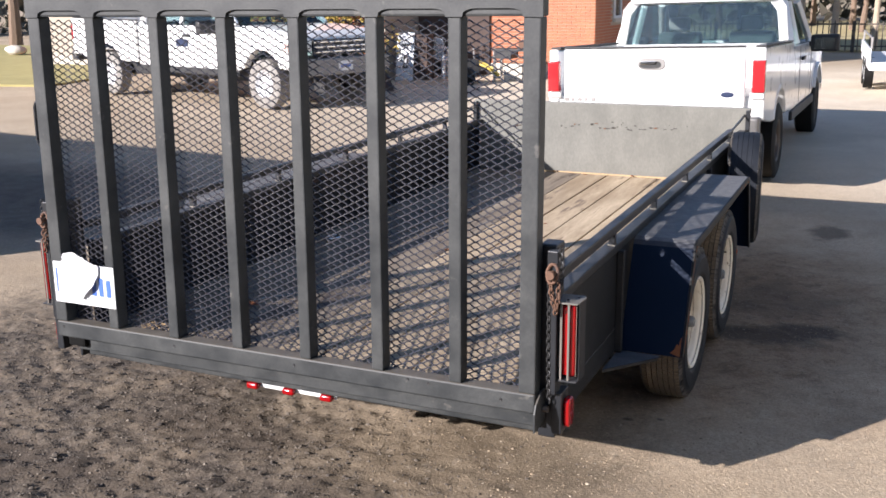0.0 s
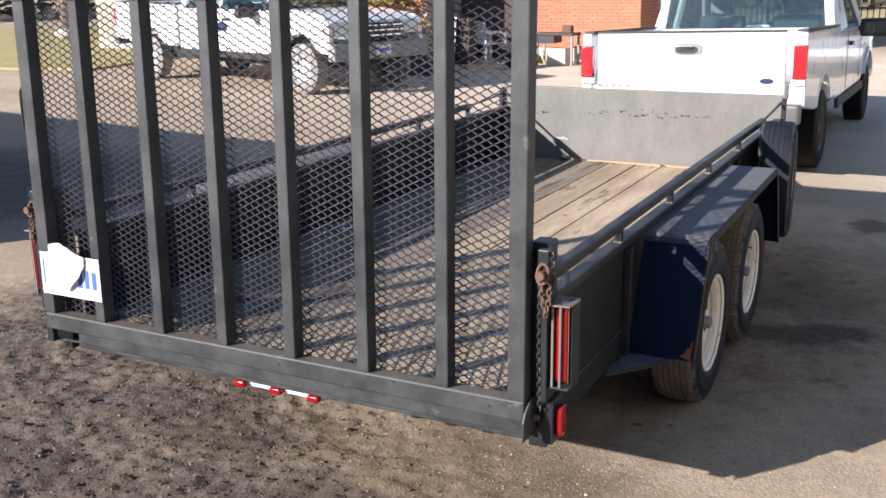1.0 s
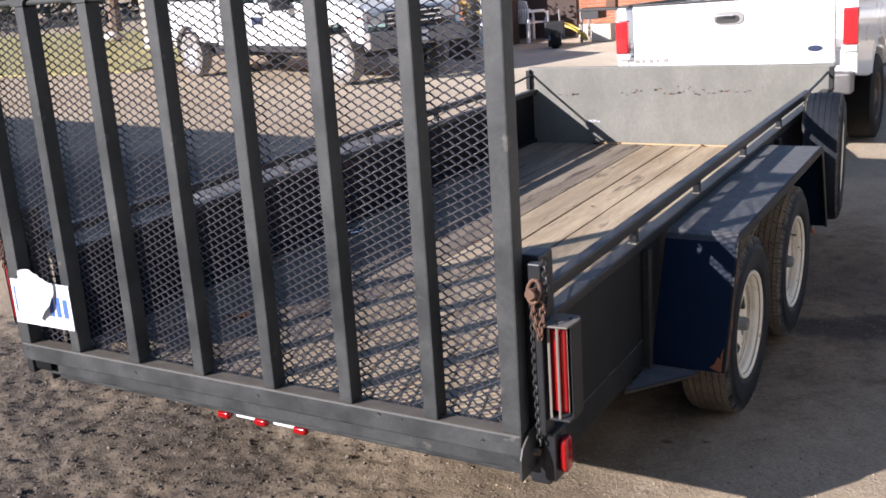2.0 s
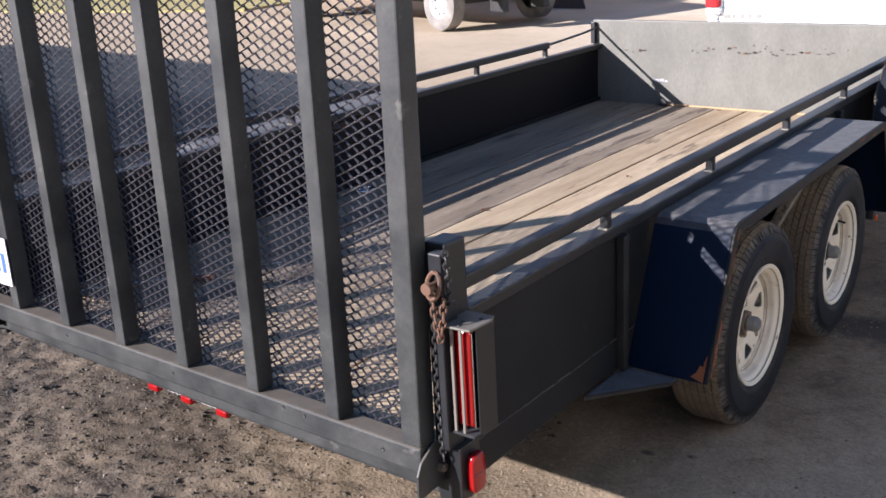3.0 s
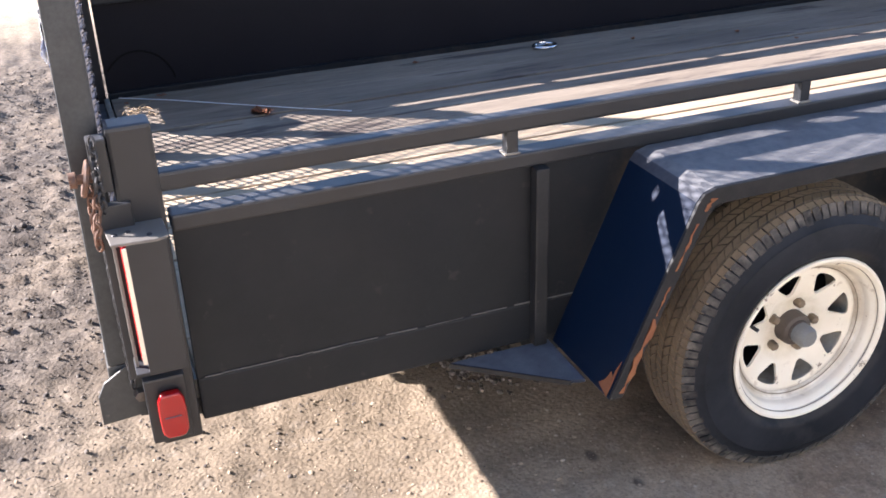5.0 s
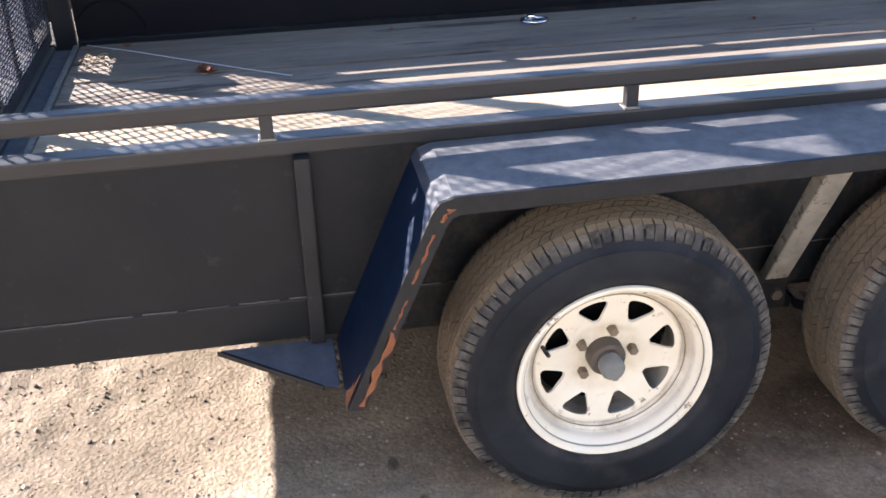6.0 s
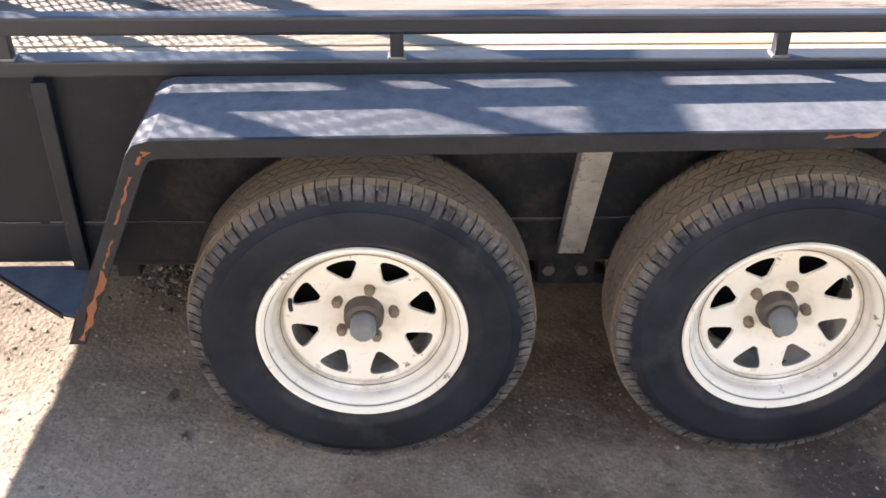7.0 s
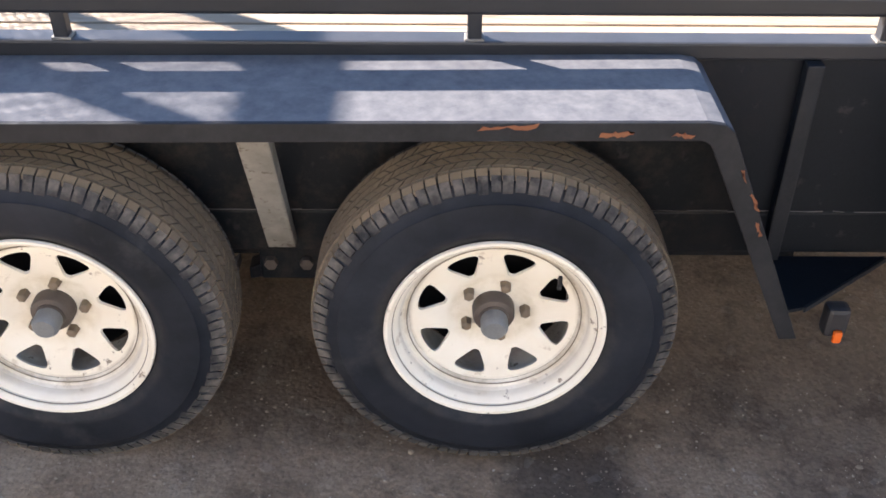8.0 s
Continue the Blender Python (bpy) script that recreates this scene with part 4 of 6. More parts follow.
dead_leaf(-1.63, 0.645, DECK + 0.002, 0.045, 20, "curled red-brown dead leaf on the planks")
dead_leaf(-1.61, 0.667, DECK + 0.003, 0.038, 140, "curled red-brown dead leaf on the planks")
for x, y in ((-1.95, 1.35), (-1.86, 2.3), (-1.2, 1.9), (-1.55, 2.9), (-0.9, 2.7), (-1.99, 0.35), (-1.95, 0.22), (-1.15, 4.4), (-1.4, 4.46), (-0.8, 4.45), (-1.75, 2.75)):
    dead_leaf(x, y, DECK + 0.003, rn.uniform(0.012, 0.022), rn.uniform(0, 360), "small dry brown leaf on the planks")
bm = bmesh.new()
for k in range(30):
    x, y, a = -1.85 + rn.gauss(0, 0.05), 0.245 + rn.gauss(0, 0.03), rn.uniform(0, 6.28)
    l = rn.uniform(0.01, 0.04)
    rod(bm, [(x, y, DECK + 0.004), (x + l * math.cos(a) / 2, y + l * math.sin(a) / 2, DECK + rn.uniform(0.005, 0.010)), (x + l * math.cos(a), y + l * math.sin(a), DECK + 0.004)], [0.001, 0.002, 0.001], 5)
single("leaf_litter", bm, M_WOODCHIP, "small heap of dry straw and leaf litter", "litter", kind="stuff")
ring = thing("tie_down_ring", pose(-1.92, 1.913, DECK + 0.002), "shiny steel tie-down ring lying on the planks", "ring")
part("ring", B(rod, [(0.036 * math.cos(q), 0.05 * math.sin(q), 0.008) for q in np.linspace(0, 2 * math.pi, 21)], 0.0075, 8), M_CHROME, ring, smooth=50)
part("ring_bracket", boxes((-0.012, 0.012, -0.03, 0.0, 0.0, 0.03)), M_CHROME, ring, bevel=0.004)
string = single("string", B(rod, [(-2.03, 0.20, DECK + 0.006), (-1.90, 0.37, DECK + 0.012), (-1.76, 0.58, DECK + 0.006), (-1.60, 0.80, DECK + 0.005), (-1.50, 0.945, DECK + 0.004)], 0.0017, 6), M_SIGN, "thin white string lying across the planks", "string")

# marks on the far side wall
part("wall_arch", B(rod, [(-2.0608, 0.29 + 0.13 * math.cos(q), 0.50 + 0.13 * math.sin(q)) for q in np.linspace(0.1, 2.6, 17)], 0.004, 6), M_DRUM, trailer, "curved weld line on the wall")
rq = random.Random(31)
bm = bmesh.new()
q = [(1.8 + 0.05 * k, 0.778 - rq.uniform(0.0, 0.016)) for k in range(11)] + [(2.3 - 0.05 * k, 0.785 + rq.uniform(0.0, 0.014)) for k in range(11)]
prism(bm, q, "x", -2.0618, -2.0611)
bmesh.ops.triangulate(bm, faces=bm.faces[:])
part("rust_patch", bm, M_FAINTRUST, trailer, "faint streak of dark rust")


# ---- ground ----
def ground_material():
    m = bpy.data.materials.new("gravel_yard")
    m.use_nodes = True
    nt = m.node_tree
    n, l = nt.nodes, nt.links
    p = n["Principled BSDF"]
    tc = n.new("ShaderNodeTexCoord")

    def tex(s, detail=6, r=0.6):
        t = n.new("ShaderNodeTexNoise")
        t.inputs["Scale"].default_value, t.inputs["Detail"].default_value, t.inputs["Roughness"].default_value = s, detail, r
        l.new(tc.outputs["Object"], t.inputs["Vector"])
        return t.outputs["Fac"]

    def vor(s, out="Color"):
        t = n.new("ShaderNodeTexVoronoi")
        t.inputs["Scale"].default_value = s
        l.new(tc.outputs["Object"], t.inputs["Vector"])
        return t.outputs[out]

    def ramp(f, a, b, c=0.0, d=1.0):
        r = n.new("ShaderNodeMapRange")
        for i, v in enumerate((a, b, c, d)):
            r.inputs[i + 1].default_value = v
        l.new(f, r.inputs[0])
        return r.outputs[0]

    def math2(op, a, b):
        x = n.new("ShaderNodeMath")
        x.operation = op
        for s, v in zip(x.inputs, (a, b)):
            if isinstance(v, (int, float)):
                s.default_value = v
            else:
                l.new(v, s)
        return x.outputs[0]

    def mix(f, a, b, blend="MIX"):
        x = n.new("ShaderNodeMix")
        x.data_type, x.blend_type = "RGBA", blend
        for s, v in ((x.inputs[0], f), (x.inputs[6], a), (x.inputs[7], b)):
            if isinstance(v, (int, float)):
                s.default_value = v
            elif isinstance(v, tuple):
                s.default_value = (*v, 1)
            else:
                l.new(v, s)
        return x.outputs[2]

    def patch(x, y, sx, sy, inner=0.5, outer=1.0, wobble=0.35):
        """A soft-edged spot of damp, churned or recoloured ground, with a ragged outline."""
        mp = n.new("ShaderNodeMapping")
        mp.vector_type = "TEXTURE"
        mp.inputs["Location"].default_value, mp.inputs["Scale"].default_value = (x, y, 0), (sx, sy, 1)
        l.new(tc.outputs["Object"], mp.inputs[0])
        ln = n.new("ShaderNodeVectorMath")
        ln.operation = "LENGTH"
        l.new(mp.outputs[0], ln.inputs[0])
        d = math2("ADD", ln.outputs["Value"], ramp(tex(3.5 / max(sx, 0.4), 6, 0.65), 0.2, 0.8, -wobble, wobble))
        return ramp(d, inner, outer, 1.0, 0.0)

    col = mix(ramp(tex(0.55, 8, 0.62), 0.35, 0.65), (0.375, 0.295, 0.20), (0.475, 0.385, 0.275))
    col = mix(ramp(tex(2.6, 8, 0.7), 0.54, 0.70, 0, 0.55), col, (0.29, 0.235, 0.175))
    pale = patch(2.0, 15.5, 13.0, 9.5, 0.6, 1.05, 0.1)
    col = mix(math2("MULTIPLY", pale, 0.85), col, mix(ramp(tex(0.8, 8, 0.65), 0.35, 0.65), (0.66, 0.56, 0.42), (0.80, 0.70, 0.55)))
    soil = patch(0.0, 3.0, 1.4, 2.2, 0.5, 1.0)
    col = mix(math2("MULTIPLY", soil, 0.8), col, mix(ramp(tex(4.0, 8, 0.7), 0.35, 0.65), (0.20, 0.132, 0.080), (0.33, 0.236, 0.150)))
    col = mix(math2("MULTIPLY", soil, ramp(tex(7.5, 9, 0.76), 0.50, 0.62, 0, 0.6)), col, (0.095, 0.064, 0.041))
    near_pale = patch(3.4, 10.5, 3.6, 8.0, 0.5, 1.05, 0.15)
    col = mix(math2("MULTIPLY", near_pale, 0.7), col, mix(ramp(tex(1.1, 8, 0.65), 0.4, 0.6), (0.50, 0.43, 0.335), (0.66, 0.57, 0.45)))
    # deepens the shed's shade by a dark patch in the ground colour
    shed_shade = patch(-7.0, 3.9, 3.2, 2.3, 0.5, 1.05, 0.15)
    col = mix(math2("MULTIPLY", shed_shade, 0.8), col, mix(ramp(tex(5.0, 8, 0.7), 0.4, 0.65), (0.055, 0.052, 0.052), (0.13, 0.115, 0.10)))
    mud = patch(-2.7, -0.5, 3.0, 2.4, 0.6, 1.05)
    col = mix(math2("MULTIPLY", mud, 0.92), col, mix(ramp(tex(26, 7, 0.78), 0.48, 0.66, 0, 0.75), mix(ramp(tex(8, 8, 0.72), 0.50, 0.62, 0, 0.7), mix(ramp(tex(1.5, 9, 0.75), 0.44, 0.58), (0.034, 0.029, 0.027), (0.150, 0.118, 0.084)), (0.030, 0.025, 0.022)), (0.20, 0.168, 0.132)))
    # damp spots; the long strip at (0.0, 1.95) only darkens ground between the wheels
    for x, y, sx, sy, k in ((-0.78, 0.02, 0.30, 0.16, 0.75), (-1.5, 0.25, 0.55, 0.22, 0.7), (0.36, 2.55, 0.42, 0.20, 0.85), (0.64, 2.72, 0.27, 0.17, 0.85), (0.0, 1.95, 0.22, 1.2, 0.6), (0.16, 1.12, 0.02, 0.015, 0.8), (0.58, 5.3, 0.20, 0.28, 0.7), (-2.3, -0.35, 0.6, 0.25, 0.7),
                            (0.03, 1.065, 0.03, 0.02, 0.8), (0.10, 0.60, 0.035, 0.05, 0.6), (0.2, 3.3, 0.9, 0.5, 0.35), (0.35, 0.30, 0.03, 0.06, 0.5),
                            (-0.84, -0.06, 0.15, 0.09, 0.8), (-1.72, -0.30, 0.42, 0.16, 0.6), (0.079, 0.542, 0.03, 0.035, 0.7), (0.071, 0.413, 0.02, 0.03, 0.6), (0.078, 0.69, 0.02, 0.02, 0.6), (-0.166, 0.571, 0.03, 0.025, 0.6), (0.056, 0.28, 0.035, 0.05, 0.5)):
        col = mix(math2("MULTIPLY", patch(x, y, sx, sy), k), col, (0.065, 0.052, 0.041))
    # ground colour darkened where sun passes under the gate, to lower its glare
    sunlit_tone = patch(-0.35, 0.35, 0.9, 0.75, 0.4, 1.0, 0.25)
    col = mix(math2("MULTIPLY", sunlit_tone, 0.9), col, mix(ramp(tex(5.0, 8, 0.7), 0.35, 0.65), (0.130, 0.100, 0.066), (0.205, 0.162, 0.110)))
    # single grains and pebbles
    hsv = n.new("ShaderNodeSeparateColor")
    l.new(vor(95), hsv.inputs[0])
    col = mix(0.2, col, mix(1.0, col, mix(hsv.outputs[0], (0.35, 0.33, 0.31), (1.75, 1.75, 1.8)), "MULTIPLY"))
    hs2 = n.new("ShaderNodeSeparateColor")
    l.new(vor(38), hs2.inputs[0])
    col = mix(ramp(hs2.outputs[1], 0.93, 0.97, 0, 0.10), col, (0.50, 0.45, 0.38))
    col = mix(ramp(tex(150, 3, 0.7), 0.47, 0.68, 0, 0.42), col, (0.14, 0.11, 0.08))
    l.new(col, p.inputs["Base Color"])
    p.inputs["Roughness"].default_value = 0.92
    p.inputs["Specular IOR Level"].default_value = 0.25
    b = n.new("ShaderNodeBump")
    b.inputs["Strength"].default_value, b.inputs["Distance"].default_value = 0.45, 0.008
    h = math2("ADD", math2("MULTIPLY", tex(55, 6, 0.7), 1.0), math2("MULTIPLY", ramp(vor(80, "Distance"), 0, 0.7, 0.5, 0), 0.8))
    h = math2("ADD", h, math2("MULTIPLY", tex(17, 5, 0.65), 0.8))
    l.new(h, b.inputs["Height"])
    l.new(b.outputs[0], p.inputs["Normal"])
    return m


M_GROUND = ground_material()


def axis_steps(lo, hi, fine0, fine1, step):
    v = list(np.arange(fine0, fine1, step))
    s, p = step, v[-1]
    while p < hi:
        s *= 1.25
        p += s
        v.append(min(p, hi))
    s, p = step, v[0]
    while p > lo:
        s *= 1.25
        p -= s
        v.insert(0, max(p, lo))
    return v


def mudness(x, y):
    d = math.hypot((x + 2.7) / 3.0, (y + 0.5) / 2.4)
    return max(0.0, min(1.0, (1.05 - d) / 0.5))


def ground_z(x, y):
    far = max(0.0, max(abs(x) - 5, abs(y - 2) - 7))
    k = 1.0 / (1 + far)
    c = mudness(x, y)
    z = 0.012 * noise.noise((x * 1.3, y * 1.3, 0)) + (0.002 + 0.008 * c) * noise.noise((x * 6, y * 6, 3)) + (0.002 + 0.014 * c) * noise.noise((x * 16, y * 16, 5)) + (0.001 + 0.012 * c) * noise.noise((x * 34, y * 34, 8))
    rise = 0.029 * max(-1.0, min(5.0, 1.95 - y))
    return z * k - 0.006 + rise


gx, gy = axis_steps(-450, 450, -4.2, 2.2, 0.024), axis_steps(-450, 600, -1.4, 4.2, 0.024)
verts = [(x, y, ground_z(x, y)) for y in gy for x in gx]
n = len(gx)
faces = [(j * n + i, j * n + i + 1, (j + 1) * n + i + 1, (j + 1) * n + i) for j in range(len(gy) - 1) for i in range(n - 1)]
me = bpy.data.meshes.new("ground")
me.from_pydata(verts, [], faces)
me.shade_smooth()
me.materials.append(M_GROUND)
tagged(new("ground", me), "tan gravel and dirt yard with wet muddy patches and painted shade", "ground", kind="structure")

# loose stones, too many to count
rn = random.Random(21)
ico = bmesh.new()
bmesh.ops.create_icosphere(ico, subdivisions=1, radius=1.0)
iv, fv = [v.co.copy() for v in ico.verts], [[v.index for v in f.verts] for f in ico.faces]
ico.free()
heaps = {"gravel": ([], []), "mud_crumbs": ([], [])}
for k in range(41000):
    if k < 9000:
        x, y = rn.uniform(-3.6, 2.0), rn.uniform(-1.2, 4.0)
    elif k >= 36000:
        x, y = rn.uniform(-0.1, 1.0), rn.uniform(0.2, 3.6)
    else:
        x, y = rn.uniform(-4.2, 0.6), rn.uniform(-1.4, 1.2)
    c = mudness(x, y)
    r = min(0.007, 0.001 + rn.expovariate(1 / 0.0009)) * (1.0 + 0.75 * c)
    s = Vector((r * rn.uniform(0.8, 1.4), r * rn.uniform(0.8, 1.4), r * rn.uniform(0.5, 0.9)))
    rot = Euler((rn.uniform(0, 6), rn.uniform(0, 6), rn.uniform(0, 6))).to_matrix()
    verts, faces = heaps["mud_crumbs" if rn.random() < c * 1.3 else "gravel"]
    base = len(verts)
    o = Vector((x, y, ground_z(x, y) + r * (0.2 * c - 0.1)))
    for v in iv:
        q = rot @ (v * rn.uniform(0.8, 1.15))
        verts.append(o + Vector((q.x * s.x, q.y * s.y, q.z * s.z)))
    faces += [[base + i for i in f] for f in fv]


def stones_material(name, colours):
    m = bpy.data.materials.new(name)
    m.use_nodes = True
    n, l = m.node_tree.nodes, m.node_tree.links
    g = n.new("ShaderNodeNewGeometry")
    r = n.new("ShaderNodeValToRGB")
    e = r.color_ramp.elements
    e[0].color, e[1].color = (*colours[0], 1), (*colours[3], 1)
    e.new(0.5).color = (*colours[1], 1)
    e.new(0.85).color = (*colours[2], 1)
    l.new(g.outputs["Random Per Island"], r.inputs[0])
    l.new(r.outputs[0], n["Principled BSDF"].inputs["Base Color"])
    n["Principled BSDF"].inputs["Roughness"].default_value = 0.9
    return m


for name, colours, label in (("gravel", ((0.17, 0.125, 0.08), (0.29, 0.225, 0.15), (0.36, 0.29, 0.20), (0.44, 0.37, 0.28)), "loose tan gravel stones"),
                             ("mud_crumbs", ((0.045, 0.037, 0.031), (0.085, 0.070, 0.057), (0.125, 0.105, 0.085), (0.21, 0.18, 0.145)), "loose dark dirt crumbs and stones")):
    me = bpy.data.meshes.new(name)
    me.from_pydata(heaps[name][0], [], heaps[name][1])
    me.materials.append(stones_material(name, colours))
    tagged(new(name, me), label, "gravel", kind="stuff")


# heap of coarse stones under the trailer
rn = random.Random(77)
verts, faces = [], []
for k in range(260):
    x, y = -0.45 + rn.gauss(0, 0.07), 0.98 + rn.gauss(0, 0.06)
    r = rn.uniform(0.003, 0.010)
    rot = Euler((rn.uniform(0, 6), rn.uniform(0, 6), rn.uniform(0, 6))).to_matrix()
    base = len(verts)
    for v in iv:
        q = rot @ (v * rn.uniform(0.7, 1.2))
        verts.append(Vector((x + q.x * r * 1.2, y + q.y * r, ground_z(x, y) + r * 0.4 + q.z * r * 0.8)))
    faces += [[base + i for i in f] for f in fv]
me = bpy.data.meshes.new("stone_heap")
me.from_pydata(verts, [], faces)
me.materials.append(stones_material("stone_heap", ((0.06, 0.05, 0.04), (0.16, 0.13, 0.10), (0.26, 0.22, 0.175), (0.36, 0.32, 0.27))))
tagged(new("stone_heap", me), "small heap of coarse stones under the trailer", "gravel", kind="stuff")


# ---- pickup trucks ----
def arch(cy, cz, r, a0, a1, k=10):
    return [(cy + r * math.cos(q), cz + r * math.sin(q)) for q in np.linspace(a0, a1, k)]


def road_wheel(parent, m, rim_mat, tyre_mat):
    w = new("wheel")
    w.parent, w.matrix_basis = parent, m
    part("tyre", B(lathe, [(-0.11, 0.21), (-0.125, 0.26), (-0.12, 0.33), (-0.10, 0.375), (0.10, 0.375), (0.12, 0.33), (0.125, 0.26), (0.11, 0.21)], 48), tyre_mat, w, "dusty road tyre", smooth=40)
    part("rim", B(lathe, [(0.10, 0.215), (0.112, 0.21), (0.10, 0.195), (0.06, 0.185), (0.05, 0.12), (0.085, 0.08), (0.10, 0.05), (0.105, 0.0)], 40), rim_mat, w, smooth=30)
    for k in range(8):
        a = 2 * math.pi * k / 8
        part("rim_slot", B(lathe, [(0.0525, 0.0), (0.0525, 0.022), (0.058, 0.022), (0.058, 0.0)], 10, "x", (0, 0.153 * math.cos(a), 0.153 * math.sin(a))), M_BLACK, w)
    return w


def pickup(m, label, front_gear, D=0.0):
    t = thing("pickup_truck", m, label, "truck")
    H = 1.335  # bed rail height
    AX0, AX1, WR = 1.17, 5.07 + D, 0.375
    for s in (-1, 1):
        xo = 1.0 * s
        # bed side with wheel opening
        lower = [(0.0, 0.70)] + [(0.62, 0.62)] + arch(AX0, 0.42, 0.47, math.pi * 0.86, math.pi * 0.14) + [(1.72, 0.60), (2.13, 0.60)]
        prof = lower + [(2.13, H - 0.035), (0.02, H)]
        part("bed_side", B(prism, prof, "x", *sorted((xo, xo - s * 0.09))), M_WHITE, t, "white steel bed side", bevel=0.02)
        part("bed_rail", B(prism, [(0.06, H + 0.002), (2.12, H - 0.032), (2.12, H - 0.014), (0.06, H + 0.020)], "x", *sorted((xo - s * 0.10, xo - s * 0.005))), M_BLACK, t, bevel=0.004)
        part("wheel_flare", B(prism, arch(AX0, 0.42, 0.475, math.pi * 0.86, math.pi * 0.14, 16) + arch(AX0, 0.42, 0.515, math.pi * 0.14, math.pi * 0.86, 16), "x", *sorted((xo - s * 0.02, xo + s * 0.007))), M_WHITE, t, bevel=0.008)
        # cab side: doors
        prof = [(2.16, 0.56), (4.45 + D, 0.56)] + arch(AX1, 0.42, 0.47, math.pi * 0.86, math.pi * 0.14) + [(5.68 + D, 0.60), (5.74 + D, 0.72), (5.72 + D, 1.05), (5.60 + D, 1.14), (4.45 + D, 1.23), (2.16, 1.25)]
        part("cab_side", B(prism, prof, "x", *sorted((xo - s * 0.015, xo - s * 0.11))), M_WHITE, t, "white cab side", bevel=0.025)
        part("wheel_flare", B(prism, arch(AX1, 0.42, 0.475, math.pi * 0.86, math.pi * 0.14, 16) + arch(AX1, 0.42, 0.515, math.pi * 0.14, math.pi * 0.86, 16), "x", *sorted((xo - s * 0.03, xo + s * 0.018))), M_WHITE, t, bevel=0.008)
        for y in (2.17, 2.95 + D, 4.2 + D):
            part("door_gap", boxes((min(xo - s * 0.0145, xo - s * 0.0115), max(xo - s * 0.0145, xo - s * 0.0115), y - 0.005, y + 0.005, 0.60, 1.23)), M_BLACK, t)
        part("sill_trim", boxes((min(xo - s * 0.03, xo + s * 0.008), max(xo - s * 0.03, xo + s * 0.008), 2.2, 4.5 + D, 0.46, 0.56)), M_BLACK, t, bevel=0.01)
        part("door_handle", boxes((min(xo - s * 0.012, xo + s * 0.02), max(xo - s * 0.012, xo + s * 0.02), 3.05 + D, 3.25 + D, 1.06, 1.10)), M_BLACK, t, bevel=0.008)
        # side glass and pillars
        def up(y, z):
            k = (z - 1.25) / 0.5
            return (s * (0.93 - 0.12 * k), y, z)
        for quad in (((2.38, 1.27), (2.92 + D, 1.27), (2.92 + D, 1.70), (2.46, 1.70)), ((3.0 + D, 1.27), (4.28 + D, 1.27), (3.78 + D, 1.70), (3.0 + D, 1.70))):
            bm = bmesh.new()
            bm.faces.new([bm.verts.new(up(*q)) for q in quad])
            bmesh.ops.solidify(bm, geom=bm.faces[:], thickness=0.006)
            part("side_window", bm, M_GLASS, t, "tinted side window")
        for (y0, z0), (y1, z1), w in (((2.28, 1.25), (2.40, 1.72), 0.07), ((2.96 + D, 1.25), (2.96 + D, 1.72), 0.045), ((4.42 + D, 1.24), (3.86 + D, 1.73), 0.05)):
            rod(bm := bmesh.new(), [up(y0, z0), up(y1, z1)], w, 6)
            part("pillar", bm, M_WHITE, t, smooth=60)
        road_wheel(t, pose(0.88 * s, AX0, WR, 0, 0, 0 if s > 0 else 180), M_SILVER if front_gear else M_HUB, M_PALETYRE if front_gear else M_RUBBER)
        road_wheel(t, pose(0.88 * s, AX1, WR, 25, 0, 0 if s > 0 else 180), M_SILVER if front_gear else M_HUB, M_PALETYRE if front_gear else M_RUBBER)
        # tail lamp
        lamp = part("tail_lamp", boxes((min(xo - s * 0.108, xo + s * 0.004), max(xo - s * 0.108, xo + s * 0.004), -0.022, 0.05, 0.942, 1.228)), M_TAIL, t, "red tail lamp", bevel=0.015, smooth=45, segments=3)
        part("reverse_lens", boxes((min(xo - s * 0.12, xo), max(xo - s * 0.12, xo), -0.02, 0.05, 0.885, 0.939)), M_LENS, lamp, "clear reversing lens", bevel=0.012, smooth=45)
        mirror = part("mirror", boxes((min(s * 1.0, s * 1.33), max(s * 1.0, s * 1.33), 3.86 + D, 3.99 + D, 1.12, 1.325)), M_BLACK, t, "black door mirror", bevel=0.045, smooth=50, segments=4)
        part("mirror_arm", boxes((min(s * 0.97, s * 1.02), max(s * 0.97, s * 1.02), 3.90 + D, 3.96 + D, 1.18, 1.24)), M_BLACK, mirror, bevel=0.01)
        part("mirror_glass", boxes((min(s * 1.05, s * 1.28), max(s * 1.05, s * 1.28), 3.855 + D, 3.859 + D, 1.15, 1.285)), M_GLASS, mirror)
    # tailgate
    gate_ = part("tailgate", boxes((-0.835, 0.835, -0.03, 0.045, 0.80, H + 0.004)), M_WHITE, t, "white tailgate", bevel=0.018, segments=3)
    part("tailgate_cap", boxes((-0.83, 0.83, -0.034, 0.05, H + 0.005, H + 0.022)), M_BLACK, gate_, bevel=0.006)
    part("handle_bezel", B(prism, [(0.125 * math.copysign(abs(math.cos(q)) ** 0.6, math.cos(q)), 1.20 + 0.055 * math.copysign(abs(math.sin(q)) ** 0.7, math.sin(q))) for q in np.linspace(0, 2 * math.pi, 28, endpoint=False)], "y", -0.040, -0.0302), M_GREYPLASTIC, gate_, "grey tailgate handle", bevel=0.003)
